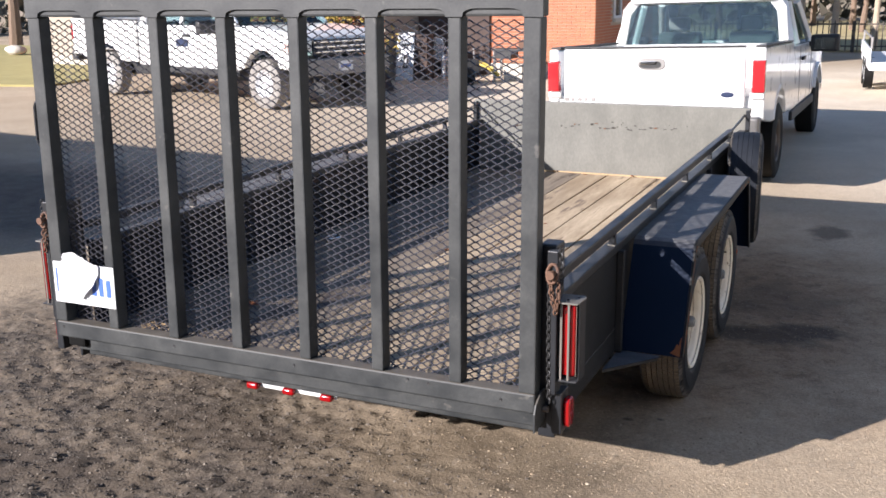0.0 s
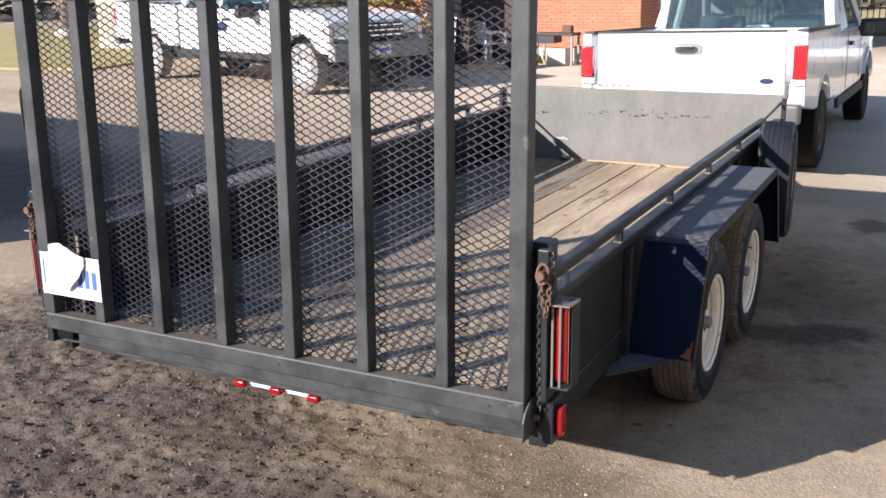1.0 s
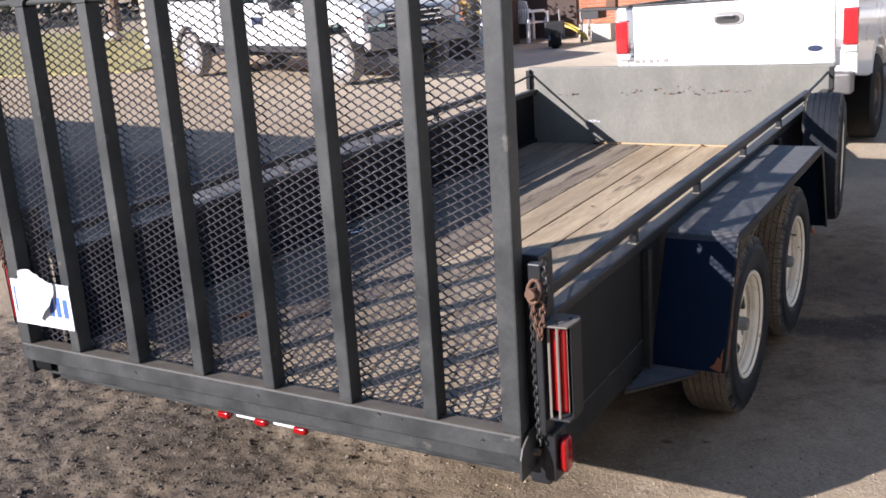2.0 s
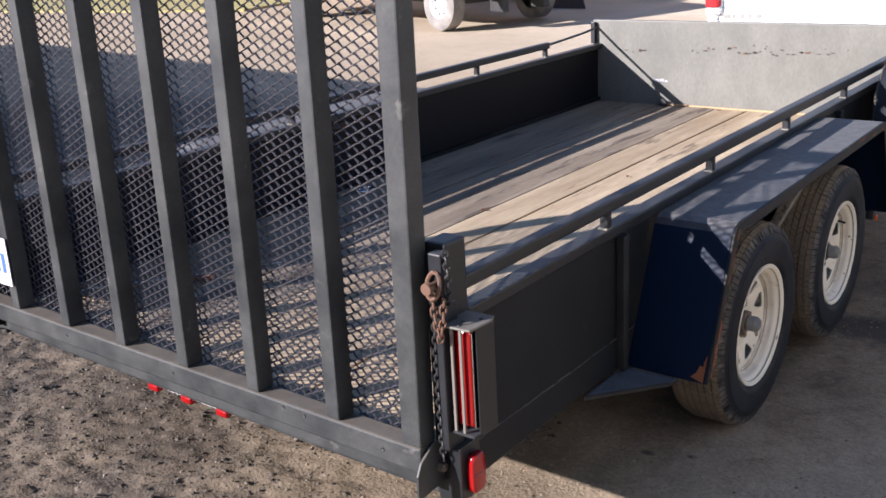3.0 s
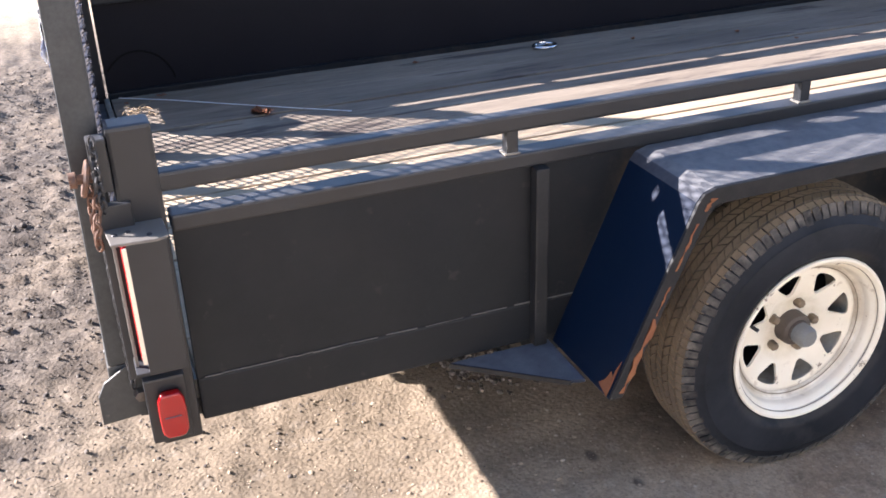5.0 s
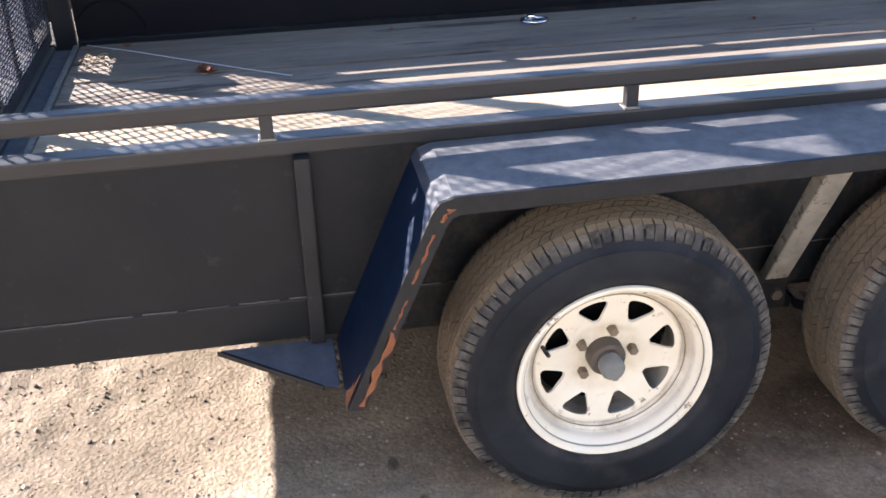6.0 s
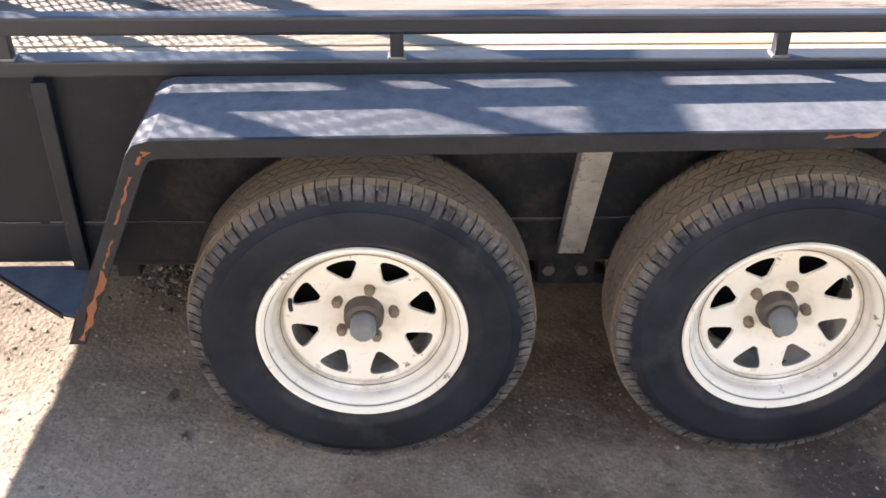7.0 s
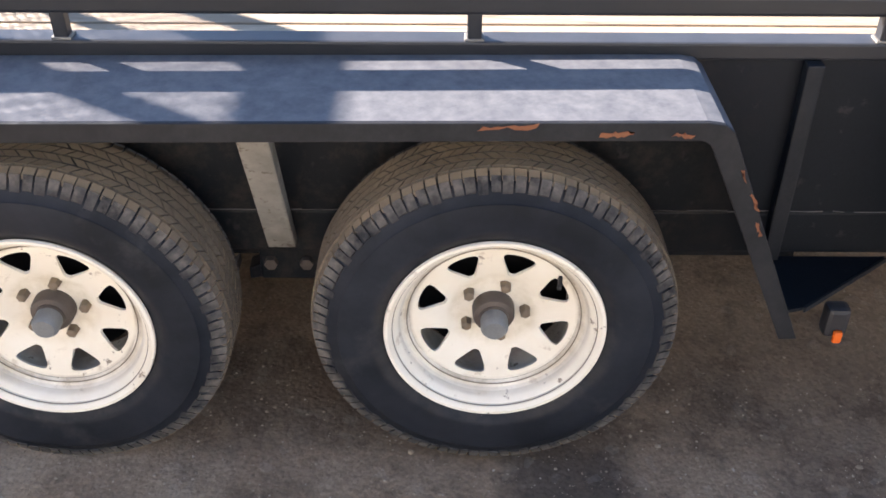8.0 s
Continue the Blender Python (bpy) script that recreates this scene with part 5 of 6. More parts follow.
    part("handle_recess", B(prism, [(-0.01 + 0.10 * math.copysign(abs(math.cos(q)) ** 0.6, math.cos(q)), 1.193 + 0.034 * math.copysign(abs(math.sin(q)) ** 0.7, math.sin(q))) for q in np.linspace(0, 2 * math.pi, 24, endpoint=False)], "y", -0.042, -0.0402), M_BLACK, gate_)
    part("handle_lever", boxes((-0.10, 0.05, -0.052, -0.0422, 1.195, 1.225)), M_CHROME, gate_, bevel=0.004)
    badge = part("badge", B(lathe, [(-0.038, 0.0), (-0.037, 0.055), (-0.028, 0.062)], 24, "y", (0, 0, 0)), M_BADGE, gate_, "small dark oval badge")
    badge.location, badge.scale = (0.685, 0, 0.925), (1, 1, 0.42)
    for k, w in enumerate((0.05, 0.03, 0.04, 0.03, 0.045)):
        part("letter_bar", boxes((-0.83 + 0.065 * k, -0.83 + 0.065 * k + w, -0.033, -0.0305, 0.855, 0.888)), M_GREYPLASTIC, gate_)
    part("bumper", boxes((-0.98, 0.98, -0.13, 0.03, 0.56, 0.74)), M_BUMPER, t, "worn grey step bumper", bevel=0.03, segments=3)
    part("tail_panel", boxes((-0.98, 0.98, 0.032, 0.06, 0.70, 0.90)), M_WHITE, t, bevel=0.01)
    part("hitch", boxes((-0.04, 0.04, -0.26, -0.10, 0.44, 0.52)), M_PAINT, t, bevel=0.01)
    part("bed_floor", boxes((-0.91, 0.91, 0.05, 2.12, 0.78, 0.82)), M_GREYPLASTIC, t)
    part("chassis", boxes((-0.72, 0.72, 0.2, 5.3 + D, 0.36, 0.70)), M_BLACK, t, bevel=0.02)
    # cab shell
    part("cab_back", boxes((-0.90, 0.90, 2.15, 2.20, 0.70, 1.285)), M_WHITE, t, bevel=0.02)
    win = [(-0.84, 1.29), (0.84, 1.29), (0.80, 1.62), (0.72, 1.725), (-0.72, 1.725), (-0.80, 1.62)]
    frame_ = [(x * 1.11, 1.25 if z < 1.3 else z + 0.06) for x, z in win]
    bm = bmesh.new()
    va, vb = [bm.verts.new((x, 2.20 + (z - 1.25) * 0.16, z)) for x, z in win], [bm.verts.new((x, 2.19 + (z - 1.25) * 0.16, z)) for x, z in frame_]
    for i in range(6):
        bm.faces.new((va[i], va[(i + 1) % 6], vb[(i + 1) % 6], vb[i]))
    bmesh.ops.solidify(bm, geom=bm.faces[:], thickness=0.05)
    part("rear_window_frame", bm, M_WHITE, t, bevel=0.008)
    bm = bmesh.new()
    bm.faces.new([bm.verts.new((x * 1.01, 2.215 + (z - 1.25) * 0.16, z)) for x, z in win])
    bmesh.ops.solidify(bm, geom=bm.faces[:], thickness=0.005)
    part("rear_window", bm, M_GLASS, t, "tinted rear window")
    bm = bmesh.new()
    ws = [(-0.86, 4.52 + D, 1.24), (0.86, 4.52 + D, 1.24), (0.74, 3.90 + D, 1.74), (-0.74, 3.90 + D, 1.74)]
    bm.faces.new([bm.verts.new(q) for q in ws])
    bmesh.ops.solidify(bm, geom=bm.faces[:], thickness=0.006)
    part("windscreen", bm, M_GLASS, t, "clear windscreen")
    roof = [(2.22, 1.745), (2.30, 1.80), (2.7, 1.835), (3.5 + D, 1.83), (3.86 + D, 1.775), (3.92 + D, 1.735), (3.5 + D, 1.745)]
    part("roof", B(prism, roof, "x", -0.80, 0.80), M_WHITE, t, "white cab roof", bevel=0.02)
    hood = [(y + D, z) for y, z in ((4.40, 1.10), (4.46, 1.25), (4.9, 1.235), (5.5, 1.17), (5.70, 1.08), (5.72, 0.98))]
    part("hood", B(prism, hood, "x", -0.90, 0.90), M_WHITE, t, "white hood", bevel=0.03)
    part("dashboard", boxes((-0.85, 0.85, 4.0 + D, 4.4 + D, 0.9, 1.22)), M_BLACK, t, bevel=0.04)
    for x in (-0.42, 0.42):
        seat = part("seat_back", boxes((x - 0.26, x + 0.26, 3.05, 3.22, 0.75, 1.40)), M_SEAT, t, "grey cloth seat back", bevel=0.06, segments=3)
        part("headrest", boxes((x - 0.13, x + 0.13, 3.03, 3.13, 1.41, 1.58)), M_SEAT, seat, bevel=0.05, segments=3)
    part("rear_bench", boxes((-0.75, 0.75, 2.35, 2.6, 0.7, 1.28)), M_SEAT, t, bevel=0.05)
    # front end
    part("grille", boxes((-0.55, 0.55, 5.70 + D, 5.745 + D, 0.80, 1.04)), M_BLACK, t, bevel=0.01)
    for k in range(3):
        part("grille_bar", boxes((-0.54, 0.54, 5.746 + D, 5.758 + D, 0.84 + 0.075 * k, 0.865 + 0.075 * k)), M_CHROME, t, bevel=0.004)
    for s in (-1, 1):
        head_ = part("headlamp", boxes((min(s * 0.57, s * 0.86), max(s * 0.57, s * 0.86), 5.66 + D, 5.735 + D, 0.86, 1.03)), M_LENS, t, "clear headlamp", bevel=0.02, smooth=45)
        part("turn_lamp", boxes((min(s * 0.865, s * 0.985), max(s * 0.865, s * 0.985), 5.56 + D, 5.715 + D, 0.86, 1.02)), M_AMBER, head_, "amber turn lamp", bevel=0.02, smooth=45)
    part("front_bumper", boxes((-0.99, 0.99, 5.70 + D, 5.86 + D, 0.50, 0.76)), M_GREYPLASTIC if front_gear else M_CHROME, t, bevel=0.03, segments=3)
    plate_ = part("licence_plate", boxes((-0.15, 0.15, 5.862 + D, 5.867 + D, 0.56, 0.71)), M_SIGN, t)
    part("plate_mark", boxes((-0.11, 0.11, 5.868 + D, 5.869 + D, 0.61, 0.66)), M_INK, plate_)
    if front_gear:
        part("tow_bracket", boxes((-0.45, -0.33, 5.60 + D, 5.90 + D, 0.24, 0.50)), M_BLACK, t, bevel=0.02)
        part("tow_bracket", boxes((0.33, 0.45, 5.60 + D, 5.90 + D, 0.24, 0.50)), M_BLACK, t, bevel=0.02)
        part("badge", boxes((1.0, 1.004, 3.3, 3.62, 0.90, 1.02)), M_BADGE, t, "small blue door emblem", bevel=0.001)
    return t


pickup(pose(-1.075, 6.33, -0.02, -0.5, -1.3, -0.9), "white pickup truck with red tail lamps, hitched to the trailer", False)
pickup(pose(-14.06, 13.87, -0.01, 0, 0, -106.5) @ Matrix.Scale(1.08, 4), "white pickup truck with muddy tyres parked on gravel", True, 0.45)

# plough blade standing before the parked truck
blade = thing("plough_blade", pose(-8.83, 14.75, -0.03, 0, 0, -4), "dark rusty steel plough blade resting on gravel", "plough")
bm = bmesh.new()
ring = []
for q in np.linspace(0, 1.3, 9):
    z, y, xr = 0.50 * q / 1.3, 0.16 * math.sin(2.2 * q / 1.3), 0.80 - 0.40 * q / 1.3
    ring.append([bm.verts.new(p) for p in ((-0.62, y, z), (xr, y, z), (xr, y + 0.03, z), (-0.62, y + 0.03, z))])
for a, b in zip(ring, ring[1:]):
    for k in range(4):
        bm.faces.new((a[k], a[(k + 1) % 4], b[(k + 1) % 4], b[k]))
bm.faces.new(ring[0][::-1])
bm.faces.new(ring[-1])
part("blade", bm, M_DARKRUST, blade, bevel=0.004)
for x in (-0.5, -0.05, 0.38):
    part("rib", boxes((x - 0.02, x + 0.02, 0.195, 0.30, 0.0, 0.42)), M_BLACK, blade, bevel=0.005)

# ---- brick building ----
BY, BX = 18.8, -5.17
house = thing("brick_building", pose(0, 0, 0), "red brick building with concrete foot and small window", "building", kind="structure")
house["kind"] = "structure"
part("wall_front", boxes((-21, BX, BY, BY + 0.2, 0.0, 4.2)), M_MORTAR, house, "brick wall")
part("wall_side", boxes((BX - 0.2, BX, BY + 0.2, BY + 9, 0.0, 4.2)), M_MORTAR, house)
part("roof_slab", boxes((-21.3, BX + 0.3, BY - 0.3, BY + 9.3, 4.2, 4.45)), M_GREYPLASTIC, house, bevel=0.02)
part("concrete_foot", boxes((-21, BX + 0.012, BY - 0.03, BY - 0.0005, -0.03, 0.26)), M_STONE, house, "pale concrete wall foot", bevel=0.01)
part("wall_back", boxes((-21, BX, BY + 8.8, BY + 9, 0.0, 4.2)), M_MORTAR, house)
part("wall_far", boxes((-21, -20.8, BY + 0.2, BY + 8.8, 0.0, 4.2)), M_MORTAR, house)
# window in the side wall
wy = BY + 1.8
wf = part("window_frame", boxes((BX + 0.0125, BX + 0.05, wy - 0.32, wy - 0.26, 1.22, 2.6), (BX + 0.0125, BX + 0.05, wy + 0.26, wy + 0.32, 1.22, 2.6), (BX + 0.0125, BX + 0.05, wy - 0.26, wy + 0.26, 1.22, 1.28)), M_SIGN, house, "white window frame", bevel=0.004)
part("pane", boxes((BX + 0.016, BX + 0.024, wy - 0.26, wy + 0.26, 1.28, 2.6)), M_GLASSDARK, wf)
part("window_sill", boxes((BX + 0.0125, BX + 0.09, wy - 0.38, wy + 0.38, 1.13, 1.22)), M_STONE, house, bevel=0.01)
# projecting brick bay with its own pale foot, and a dark panel added beside it
WX, WY = -9.42, 17.05
part("bay_wall", boxes((-11.0, WX, WY, BY - 0.031, -0.03, 4.2)), M_MORTAR, house)
part("bay_foot", boxes((-11.0, WX + 0.012, WY - 0.03, WY - 0.0005, -0.03, 0.42)), M_SIGN, house, "white painted concrete foot", bevel=0.01)
part("door", boxes((-9.40, -7.62, BY - 0.07, BY - 0.031, 0.0, 2.1)), M_DARKRUST, house, "dark brown panel over the brick by the chair", bevel=0.004)

# ---- things along the wall ----
chair = thing("plastic_chair", pose(-8.45, 18.1, -0.03, 0, 0, 150), "white moulded plastic garden chair by the wall", "chair")
part("seat", boxes((-0.23, 0.23, -0.22, 0.22, 0.40, 0.435)), M_CHAIR, chair, bevel=0.012)
part("back_rail", B(prism, [(-0.27, 0.76), (0.27, 0.76), (0.22, 0.87), (0.0, 0.91), (-0.22, 0.87)], "y", 0.225, 0.25), M_CHAIR, chair, bevel=0.01)
for x in (-0.24, -0.14, -0.045, 0.045, 0.14, 0.24):
    part("back_slat", boxes((x - 0.03, x + 0.03, 0.222, 0.24, 0.436, 0.765)), M_CHAIR, chair, bevel=0.006)
for x in (-0.265, 0.265):
    part("armrest", B(rod, [(x, 0.23, 0.66), (x, 0.05, 0.665), (x, -0.18, 0.66), (x, -0.25, 0.61), (x, -0.27, 0.50)], 0.03, 8), M_CHAIR, chair, smooth=50)
    for y in (-0.25, 0.25):
        part("leg", B(prism, [(x - 0.038, 0.0), (x + 0.038, 0.0), (x + 0.045, 0.50), (x - 0.045, 0.50)], "y", y - 0.03, y + 0.03), M_CHAIR, chair, bevel=0.012)

bench = thing("work_bench", pose(-6.68, 17.85, -0.03) @ Matrix.Diagonal((0.78, 0.85, 0.85, 1)), "dark topped outdoor work bench with pale legs", "bench")
part("tabletop", boxes((-0.55, 0.55, -0.3, 0.3, 0.74, 0.80)), M_BLACK, bench, bevel=0.01)
part("drawer_box", boxes((-0.5, 0.0, -0.28, 0.28, 0.55, 0.738)), M_BLACK, bench, bevel=0.01)
for x in (-0.5, 0.5):
    for y in (-0.25, 0.25):
        part("leg", boxes((x - 0.03, x + 0.03, y - 0.03, y + 0.03, 0.0, 0.739)), M_GREYPLASTIC, bench, bevel=0.004)
part("bin", boxes((-0.25, 0.3, -0.2, 0.2, 0.0, 0.42)), M_STONE, bench, bevel=0.02)
part("vice", boxes((0.15, 0.42, -0.12, 0.08, 0.801, 0.98)), M_RUST, bench, "rusty bench vice", bevel=0.02)

crate = thing("crate", pose(-8.78, 17.55, -0.03), "dark upright wooden crate by the wall", "crate")
part("body", boxes((-0.22, 0.22, -0.18, 0.20, 0.0, 0.98)), M_DARKRUST, crate, bevel=0.01)
for z in (0.12, 0.42, 0.72):
    part("slat", boxes((-0.225, 0.225, -0.20, -0.1805, z, z + 0.16)), M_DARKRUST, crate, bevel=0.004)
sign = thing("leaning_board", pose(-9.02, 17.12, -0.03, -12, 0, 6), "white sign board with dark mark leaning on a crate", "board")
part("sheet", boxes((-0.20, 0.20, -0.012, 0.012, 0.0, 1.05)), M_SIGN, sign, bevel=0.003)
for x0, x1, z0, z1 in ((-0.04, 0.0, 0.26, 0.52), (0.0, 0.07, 0.47, 0.52), (0.0, 0.07, 0.26, 0.30), (0.045, 0.085, 0.30, 0.47), (-0.1, 0.1, 0.75, 0.80)):
    part("text_bar", boxes((x0, x1, -0.0145, -0.0125, z0, z1)), M_BLACK, sign)

dolly = thing("hand_dolly", pose(-7.17, 16.5, -0.03, 0, 0, 25) @ Matrix.Scale(1.12, 4), "dark wheeled machine with small tyre by the wall", "machine")
part("wheel", B(lathe, [(-0.05, 0.05), (-0.06, 0.14), (0.06, 0.14), (0.05, 0.05)], 20, "x", (0, 0, 0.14), True), M_RUBBER, dolly, smooth=40)
part("engine", boxes((-0.18, 0.18, 0.1, 0.5, 0.16, 0.45)), M_BLACK, dolly, bevel=0.03)
part("frame", B(rod, [(-0.1, 0.0, 0.14), (-0.1, 0.5, 0.5), (-0.1, 0.8, 0.62)], 0.018, 8), M_GREYPLASTIC, dolly)
part("frame", B(rod, [(0.1, 0.0, 0.14), (0.1, 0.5, 0.5), (0.1, 0.8, 0.62)], 0.018, 8), M_GREYPLASTIC, dolly)
part("foot", boxes((-0.12, 0.12, 0.38, 0.46, 0.0, 0.161)), M_BLACK, dolly, bevel=0.01)
rn = random.Random(4)
pts = [(0.22 * math.cos(q * 1.05) * (1 + 0.15 * math.sin(q * 0.37)), 0.10 * math.sin(q * 1.05), 0.03 + 0.30 * abs(math.sin(q * 0.525)) + 0.01 * (q % 3)) for q in np.linspace(0, 38, 120)]
single("yellow_hose", B(rod, pts, 0.016, 6), M_YELLOW, "heaped coil of yellow garden hose by the wall", "hose", m=pose(-7.24, 17.65, -0.03) @ Matrix.Scale(1.15, 4))

# ---- lawn, stone and distant things to the side of the yard ----
bm = bmesh.new()
pts = [(-15.8, 13.4), (-16.5, 17.5), (-20.0, 26.0), (-34.0, 27.5), (-60.0, 24.0), (-60.0, 6.0), (-30, 11.6), (-19, 12.8)]
prism(bm, pts, "z", -0.05, 0.012)
single("lawn", bm, M_GRASS, "dry yellow-green winter lawn", "lawn", kind="structure")
single("far_lawn", B(prism, [(-12, 29.9), (40, 29.9), (50, 60), (-16, 60)], "z", -0.05, 0.03), M_DRYLAWN, "sunlit dry golden lawn behind the fence", "lawn", kind="structure")
bm = bmesh.new()
bmesh.ops.create_icosphere(bm, subdivisions=3, radius=0.5)
for v in bm.verts:
    v.co = Vector((v.co.x * 0.72, v.co.y * 0.6, v.co.z * 0.34)) * (1 + 0.22 * noise.noise(v.co * 2.5))
single("boulder", bm, M_STONE, "pale rounded boulder on the lawn", "boulder", smooth=60, m=pose(-25.8, 22.0, 0.16))


def sedan(m, label, mat):
    t = thing("parked_car", m, label, "car")
    body = [(-2.2, 0.35), (2.2, 0.35), (2.25, 0.62), (2.1, 0.80), (1.1, 0.92), (-1.6, 0.96), (-2.15, 0.9), (-2.25, 0.6)]
    part("body", B(prism, body, "x", -0.86, 0.86), mat, t, bevel=0.06, segments=3)
    cab_ = [(-1.75, 0.955), (1.0, 0.925), (0.25, 1.40), (-1.0, 1.43)]
    part("cabin", B(prism, cab_, "x", -0.72, 0.72), M_GLASSDARK, t, bevel=0.06, segments=3)
    part("roof", boxes((-0.70, 0.70, -0.95, 0.2, 1.42, 1.455)), mat, t, bevel=0.02)
    for y in (-1.35, 1.35):
        for s in (-1, 1):
            w = new("wheel")
            w.parent, w.matrix_basis = t, pose(0.76 * s, y, 0.32, 0, 0, 0 if s > 0 else 180)
            part("tyre", B(lathe, [(-0.1, 0.2), (-0.1, 0.32), (0.1, 0.32), (0.11, 0.2)], 28), M_RUBBER, w, smooth=40)
            part("rim", B(lathe, [(0.10, 0.2), (0.07, 0.17), (0.09, 0.05), (0.09, 0.0)], 24), M_CHROME, w, smooth=40)
    return t


sedan(pose(-22.6, 23.6, 0.03, 0, 0, 62), "red parked car at the lawn", M_REDPAINT)

# white flatbed trailer far beyond the truck
ft = thing("parked_trailer", pose(1.25, 17.6, 0, 0, 0, 4), "white low flatbed trailer with rails", "trailer")
part("bed", boxes((-0.85, 0.85, -1.2, 2.4, 0.42, 0.56)), M_SIGN, ft, bevel=0.02)
part("side_board", boxes((-0.87, -0.83, -1.2, 2.4, 0.561, 0.80)), M_SIGN, ft, bevel=0.01)
part("rail", B(rod, [(-0.83, -1.2, 0.80), (-0.83, -1.2, 0.98), (-0.83, 2.3, 0.98), (-0.83, 2.3, 0.80)], 0.02, 8), M_GREYPLASTIC, ft)
for y in (0.3, 1.1):
    w = new("wheel")
    w.parent, w.matrix_basis = ft, pose(-0.78, y, 0.28, 0, 0, 180)
    part("tyre", B(lathe, [(-0.08, 0.15), (-0.08, 0.285), (0.08, 0.285), (0.08, 0.15)], 24), M_RUBBER, w, smooth=40)
    part("rim", B(lathe, [(0.075, 0.15), (0.05, 0.12), (0.06, 0.0)], 24), M_SIGN, w, smooth=40)

# ---- fence ----
fence = thing("picket_fence", pose(0, 0, 0), "thin dark iron picket fence along the yard end", "fence")
for k in range(120):
    x = -6.5 + 0.165 * k
    part("picket", boxes((x, x + 0.03, 29.6, 29.63, 0.02, 0.90 + 0.02 * math.sin(k * 7.3))), M_FENCE, fence)
for z in (0.14, 0.78):
    part("rail", boxes((-6.5, 13.4, 29.631, 29.655, z, z + 0.04)), M_FENCE, fence)
for k in range(11):
    x = -6.4 + 2.0 * k
    part("post", boxes((x, x + 0.1, 29.64, 29.74, -0.02, 0.9)), M_FENCE, fence, bevel=0.01)


# ---- trees ----
def tree(m, height, spread, seed, bare, label):
    rn = random.Random(seed)
    t = thing("tree", m, label, "tree", group="trees beyond the fence")
    bm = bmesh.new()
    r0 = height * 0.0125
    spine = [Vector((0.02 * height * noise.noise((k * 0.4, seed, 0)), 0.02 * height * noise.noise((k * 0.4, seed, 9)), height * k / 8 - (0.05 if k == 0 else 0))) for k in range(9)]
    rod(bm, spine, [r0 * (1.25 if k == 0 else 1 - 0.1 * k) for k in range(9)], 9)
    tips = []
    for k in range(22 if bare else 30):
        h = rn.uniform(0.18 if not bare else 0.3, 0.97)
        i = min(7, int(h * 8))
        o = spine[i].lerp(spine[i + 1], h * 8 - i)
        a = rn.uniform(0, 6.283)
        ln = spread * (1.15 - h) * rn.uniform(0.5, 1.0)
        rise = rn.uniform(0.1, 0.6) if bare else rn.uniform(-0.15, 0.25)
        mid = o + Vector((math.cos(a) * ln * 0.5, math.sin(a) * ln * 0.5, ln * rise * 0.4))
        end = o + Vector((math.cos(a) * ln, math.sin(a) * ln, ln * rise))
        rod(bm, [o, mid, end], [r0 * 0.35, r0 * 0.2, r0 * 0.05], 5)
        tips += [mid.lerp(end, q) for q in (0.0, 0.3, 0.55, 0.8, 1.0)]
        if bare:
            for _ in range(4):
                q = mid.lerp(end, rn.random())
                rod(bm, [q, q + Vector((rn.gauss(0, 0.3), rn.gauss(0, 0.3), rn.uniform(0.1, 0.6)))], [r0 * 0.1, r0 * 0.03], 4)
    part("trunk", bm, M_PALEBARK if bare else M_BARK, t, "tapered trunk with limbs")
    if not bare:
        verts, faces = [], []
        for q in tips:
            for _ in range(46):
                c = q + Vector((rn.gauss(0, 0.26), rn.gauss(0, 0.26), rn.gauss(0, 0.13)))
                d = Vector((rn.gauss(0, 1), rn.gauss(0, 1), rn.gauss(0, 0.5))).normalized()
                u = d.orthogonal().normalized() * rn.uniform(0.02, 0.05)
                ln = rn.uniform(0.10, 0.24)
                b = len(verts)
                verts += [c - u, c + u, c + d * ln + u * 0.3, c + d * ln - u * 0.3]
                faces.append((b, b + 1, b + 2, b + 3))
        me = bpy.data.meshes.new("crown")
        me.from_pydata(verts, [], faces)
        me.materials.append(M_NEEDLE)
        ob = new("crown", me)
        ob.parent = t
        tagged(ob, "dark evergreen needles", kind="stuff")
    return t


p1 = tree(pose(-0.6, 43.5, 0), 9.5, 2.6, 1, False, "dark evergreen pine with straight trunk")
p2 = tree(pose(3.2, 45.0, 0), 10.5, 2.9, 2, False, "broad dark evergreen pine behind the fence")
b1 = tree(pose(-1.0, 31.2, 0), 9.0, 2.2, 3, True, "tall bare tree with pale trunk")
b2 = tree(pose(0.2, 30.8, 0), 8.0, 2.4, 4, True, "slim bare tree with pale trunk")
rn = random.Random(9)
for k in range(15):
    copy_thing(rn.choice((p1, p2)), pose(-9 + 2.1 * k + rn.uniform(-0.7, 0.7), 46 + rn.uniform(-2, 6), 0, 0, 0, rn.uniform(0, 360)))
for x, y in ((-2.2, 33), (1.3, 31.6), (2.1, 33.0), (4.5, 31.5), (6.5, 33), (-4.2, 34), (9, 32)):
    copy_thing(rn.choice((b1, b2)), pose(x, y, 0, 0, 0, rn.uniform(0, 360)))
big = tree(pose(-31.45, 27.3, 0), 12.0, 4.0, 12, True, "large bare tree with dark rough trunk")
big.children[0].scale = (1.5, 1.5, 1.0)
big.children[0].data.materials[0] = M_BARK

# shrub with yellowed leaves behind the parked truck
verts, faces = [], []
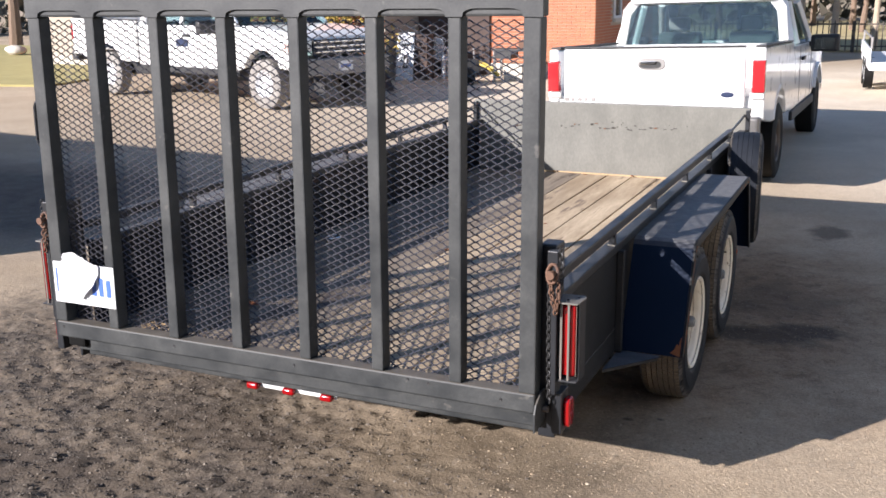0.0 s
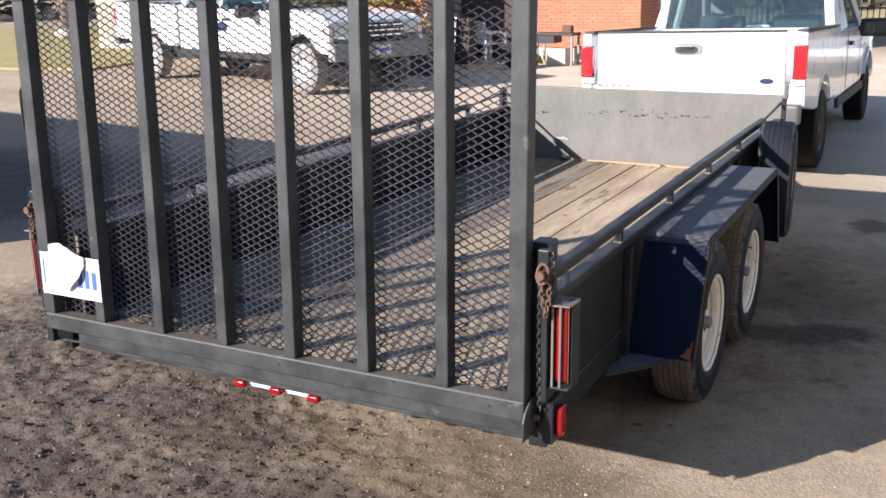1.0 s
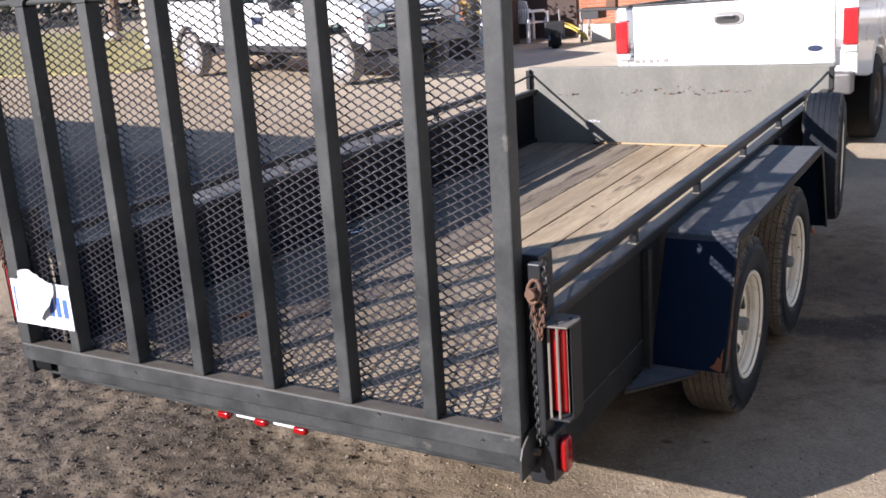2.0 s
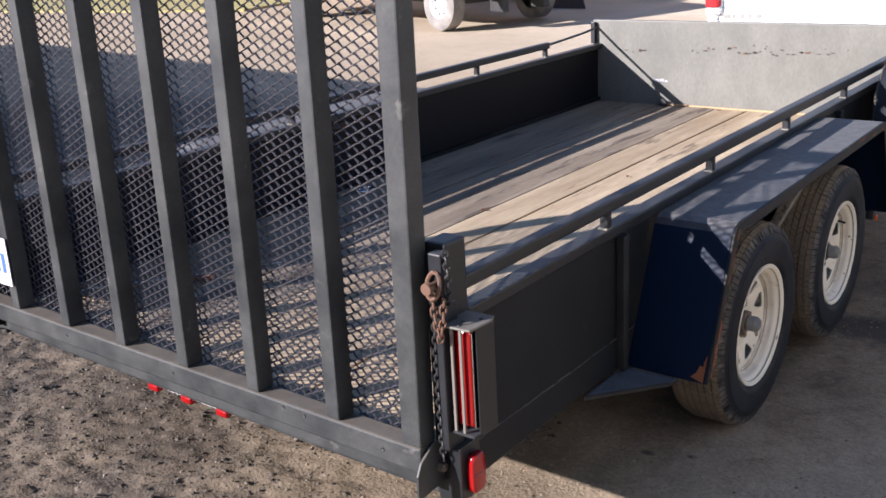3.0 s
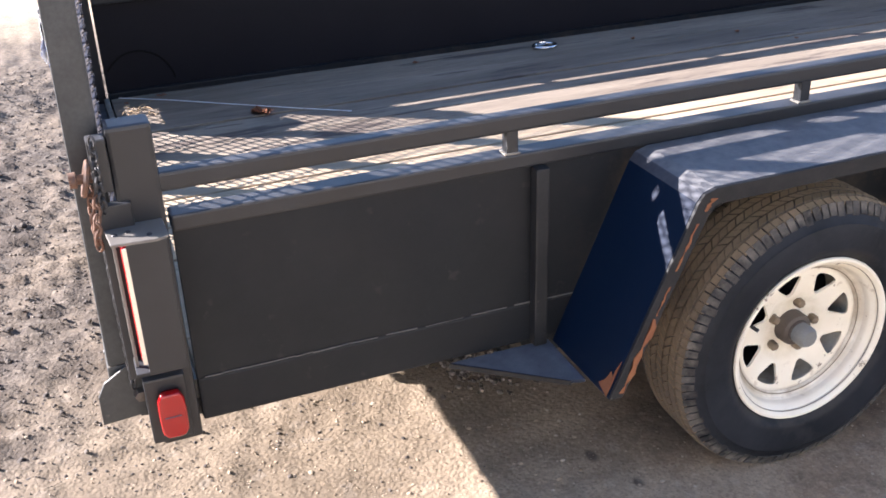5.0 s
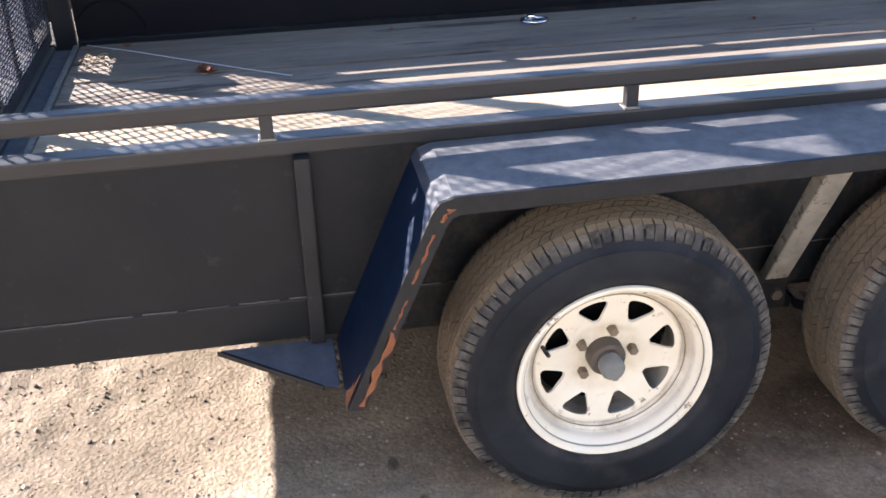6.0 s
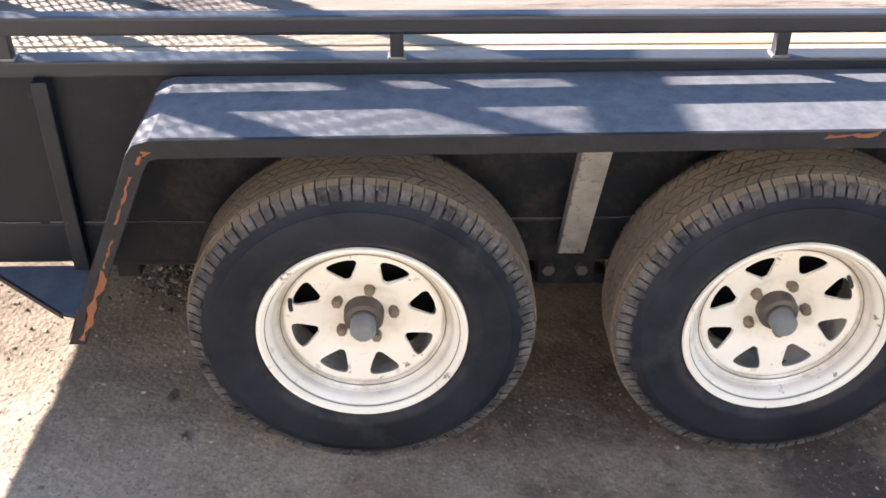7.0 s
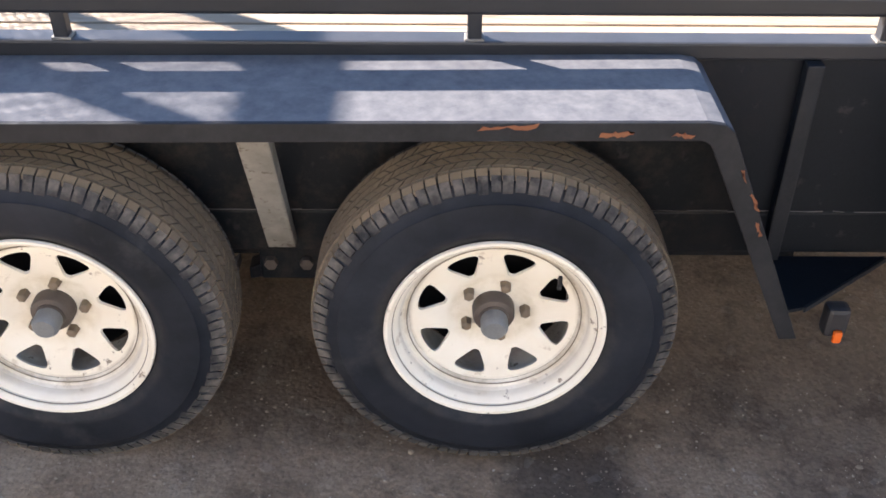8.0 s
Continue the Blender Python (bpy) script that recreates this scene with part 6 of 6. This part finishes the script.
for k in range(5200):
    a, h = rn.uniform(0, 6.283), rn.random()
    r = (0.25 + 0.75 * rn.random()) * (1.0 - 0.45 * abs(h - 0.45)) * (0.85 + 0.3 * math.sin(a * 5))
    c = Vector((2.1 * r * math.cos(a), 0.7 * r * math.sin(a), 0.05 + 1.75 * h))
    d = Vector((rn.gauss(0, 1), rn.gauss(0, 1), rn.gauss(0.3, 0.7))).normalized()
    u = d.orthogonal().normalized() * rn.uniform(0.02, 0.04)
    ln = rn.uniform(0.05, 0.12)
    b = len(verts)
    verts += [c - u, c + u, c + d * ln + u * 0.2, c + d * ln - u * 0.2]
    faces.append((b, b + 1, b + 2, b + 3))
shrub = thing("shrub", pose(-10.95, 16.3, 0), "dense shrub with yellowed winter leaves by the wall", "shrub")
me = bpy.data.meshes.new("foliage")
me.from_pydata(verts, [], faces)
me.materials.append(M_YELLOWLEAF)
ob = new("foliage", me)
ob.parent = shrub
tagged(ob, kind="stuff")
bm = bmesh.new()
for k in range(9):
    a = k * 0.7
    rod(bm, [(0.5 * math.cos(a), 0.15 * math.sin(a), -0.03), (1.3 * math.cos(a), 0.4 * math.sin(a), 1.3)], [0.025, 0.008], 5)
part("stem", bm, M_BARK, shrub)

# far woods round the yard; the unseen sides are added to block low sky
verts, faces = [], []
for k in range(420):
    a = k / 420 * 6.283 + rn.uniform(-0.01, 0.01)
    R = rn.uniform(52, 74)
    x, y, hgt = R * math.cos(a), 4 + R * math.sin(a), rn.uniform(5.5, 10.5)
    if y > 22 and -30 < x < 0:
        hgt *= 0.8
    for q in range(120):
        h = rn.random()
        w = 2.6 * (1 - 0.7 * h) * math.sqrt(rn.random())
        b2_ = rn.uniform(0, 6.283)
        c = Vector((x + w * math.cos(b2_), y + w * math.sin(b2_), 0.2 + hgt * h))
        d = Vector((rn.gauss(0, 1), rn.gauss(0, 1), rn.gauss(0, 0.8))).normalized()
        u = d.orthogonal().normalized() * rn.uniform(0.15, 0.4)
        ln = rn.uniform(0.4, 1.0)
        b = len(verts)
        verts += [c - u, c + u, c + d * ln]
        faces.append((b, b + 1, b + 2))
me = bpy.data.meshes.new("far_woods")
me.from_pydata(verts, [], faces)
me.materials.append(M_WOODS)
tagged(new("far_woods", me), "distant bare and evergreen woods, unseen sides added to block low sky", "woods", kind="stuff")

# unseen pale wall, added to bounce sunlight onto the trailer's near side
single("wall_opposite", boxes((7.5, 8.5, -16, 7.0, -0.02, 4.6)), M_BOUNCEWALL, "unseen cream wall added to bounce light onto the trailer", "building", kind="structure")

# unseen dark wall behind the walk, added to cut the bright low sky
single("wall_barn", boxes((-26, 6, -13, -12, -0.02, 4.2)), M_DARKRUST, "unseen dark wall added to block low sky behind the walk", "barn", kind="structure")

# plain shed out of view, whose shade lies across the yard
single("wall_shed", B(prism, [(-20, -0.02), (-6.2, -0.02), (-6.2, 2.32), (-20, 3.2)], "y", 0.4, 1.65), M_MORTAR, "plain pale wall of a storage shed", "shed", kind="structure")

# ---- bricks, last ----
BW, BH, JT = 0.203, 0.057, 0.010
proto = bmesh.new()
box(proto, 0, BW, -0.012, 0.0, 0, BH)
bmesh.ops.bevel(proto, geom=[e for e in proto.edges if all(v.co.y < -0.01 for v in e.verts)], offset=0.004, segments=1, affect="EDGES")
brick_me = mesh_of("brick", proto, M_BRICK)
side_me = brick_me.copy()
side_me.transform(Matrix.Rotation(radians(90), 4, "Z"))
rows_ = 30
count = 0
rest_v, rest_f = [], []
src = [v.co.copy() for v in brick_me.vertices]
srcf = [list(p.vertices) for p in brick_me.polygons]
for r in range(rows_):
    z = 0.265 + r * (BH + JT)
    for c in range(48):
        x = BX - BW - c * (BW + JT) - (0.1065 if r % 2 else 0)
        near = 6 <= c < 18 and 2 <= r < 27
        if near and count < 300:
            b = new("brick", brick_me)
            b.parent, b.location = bpy.data.objects["wall_front"], (x, BY, z)
            count += 1
        else:
            o = len(rest_v)
            rest_v += [(v.x + x, v.y + BY, v.z + z) for v in src]
            rest_f += [[o + i for i in f] for f in srcf]
for r in range(1, rows_ + 4, 2):
    for zz, flip in ((0.265 + r * (BH + JT), False), (r * (BH + JT), True)):
        if flip or r < rows_:
            o = len(rest_v)
            rest_v += [(BX - v.y, BY + v.x * 0.475, v.z + zz) if flip else (BX - v.x * 0.475, v.y + BY, v.z + zz) for v in src]
            rest_f += [[o + i for i in f] for f in srcf]
for r in range(56):
    for c in range(7):
        x = WX - BW - c * (BW + JT) - (0.1065 if r % 2 else 0)
        o = len(rest_v)
        rest_v += [(v.x + x, v.y + WY, v.z + 0.425 + r * (BH + JT)) for v in src]
        rest_f += [[o + i for i in f] for f in srcf]
for r in range(rows_ + 4):
    z = (r) * (BH + JT)
    for c in range(26):
        y = BY + c * (BW + JT) + (0.1065 if r % 2 else 0)
        if wy - 0.40 < y + BW and y < wy + 0.40 and z + BH > 1.12:
            continue
        o = len(rest_v)
        rest_v += [(BX - v.y, y + v.x, v.z + z) for v in src]
        rest_f += [[o + i for i in f] for f in srcf]
me = bpy.data.meshes.new("brickwork")
me.from_pydata(rest_v, [], rest_f)
me.materials.append(M_BRICKS)
ob = new("brickwork", me)
ob.parent = house
tagged(ob, "courses of red brick", kind="stuff")
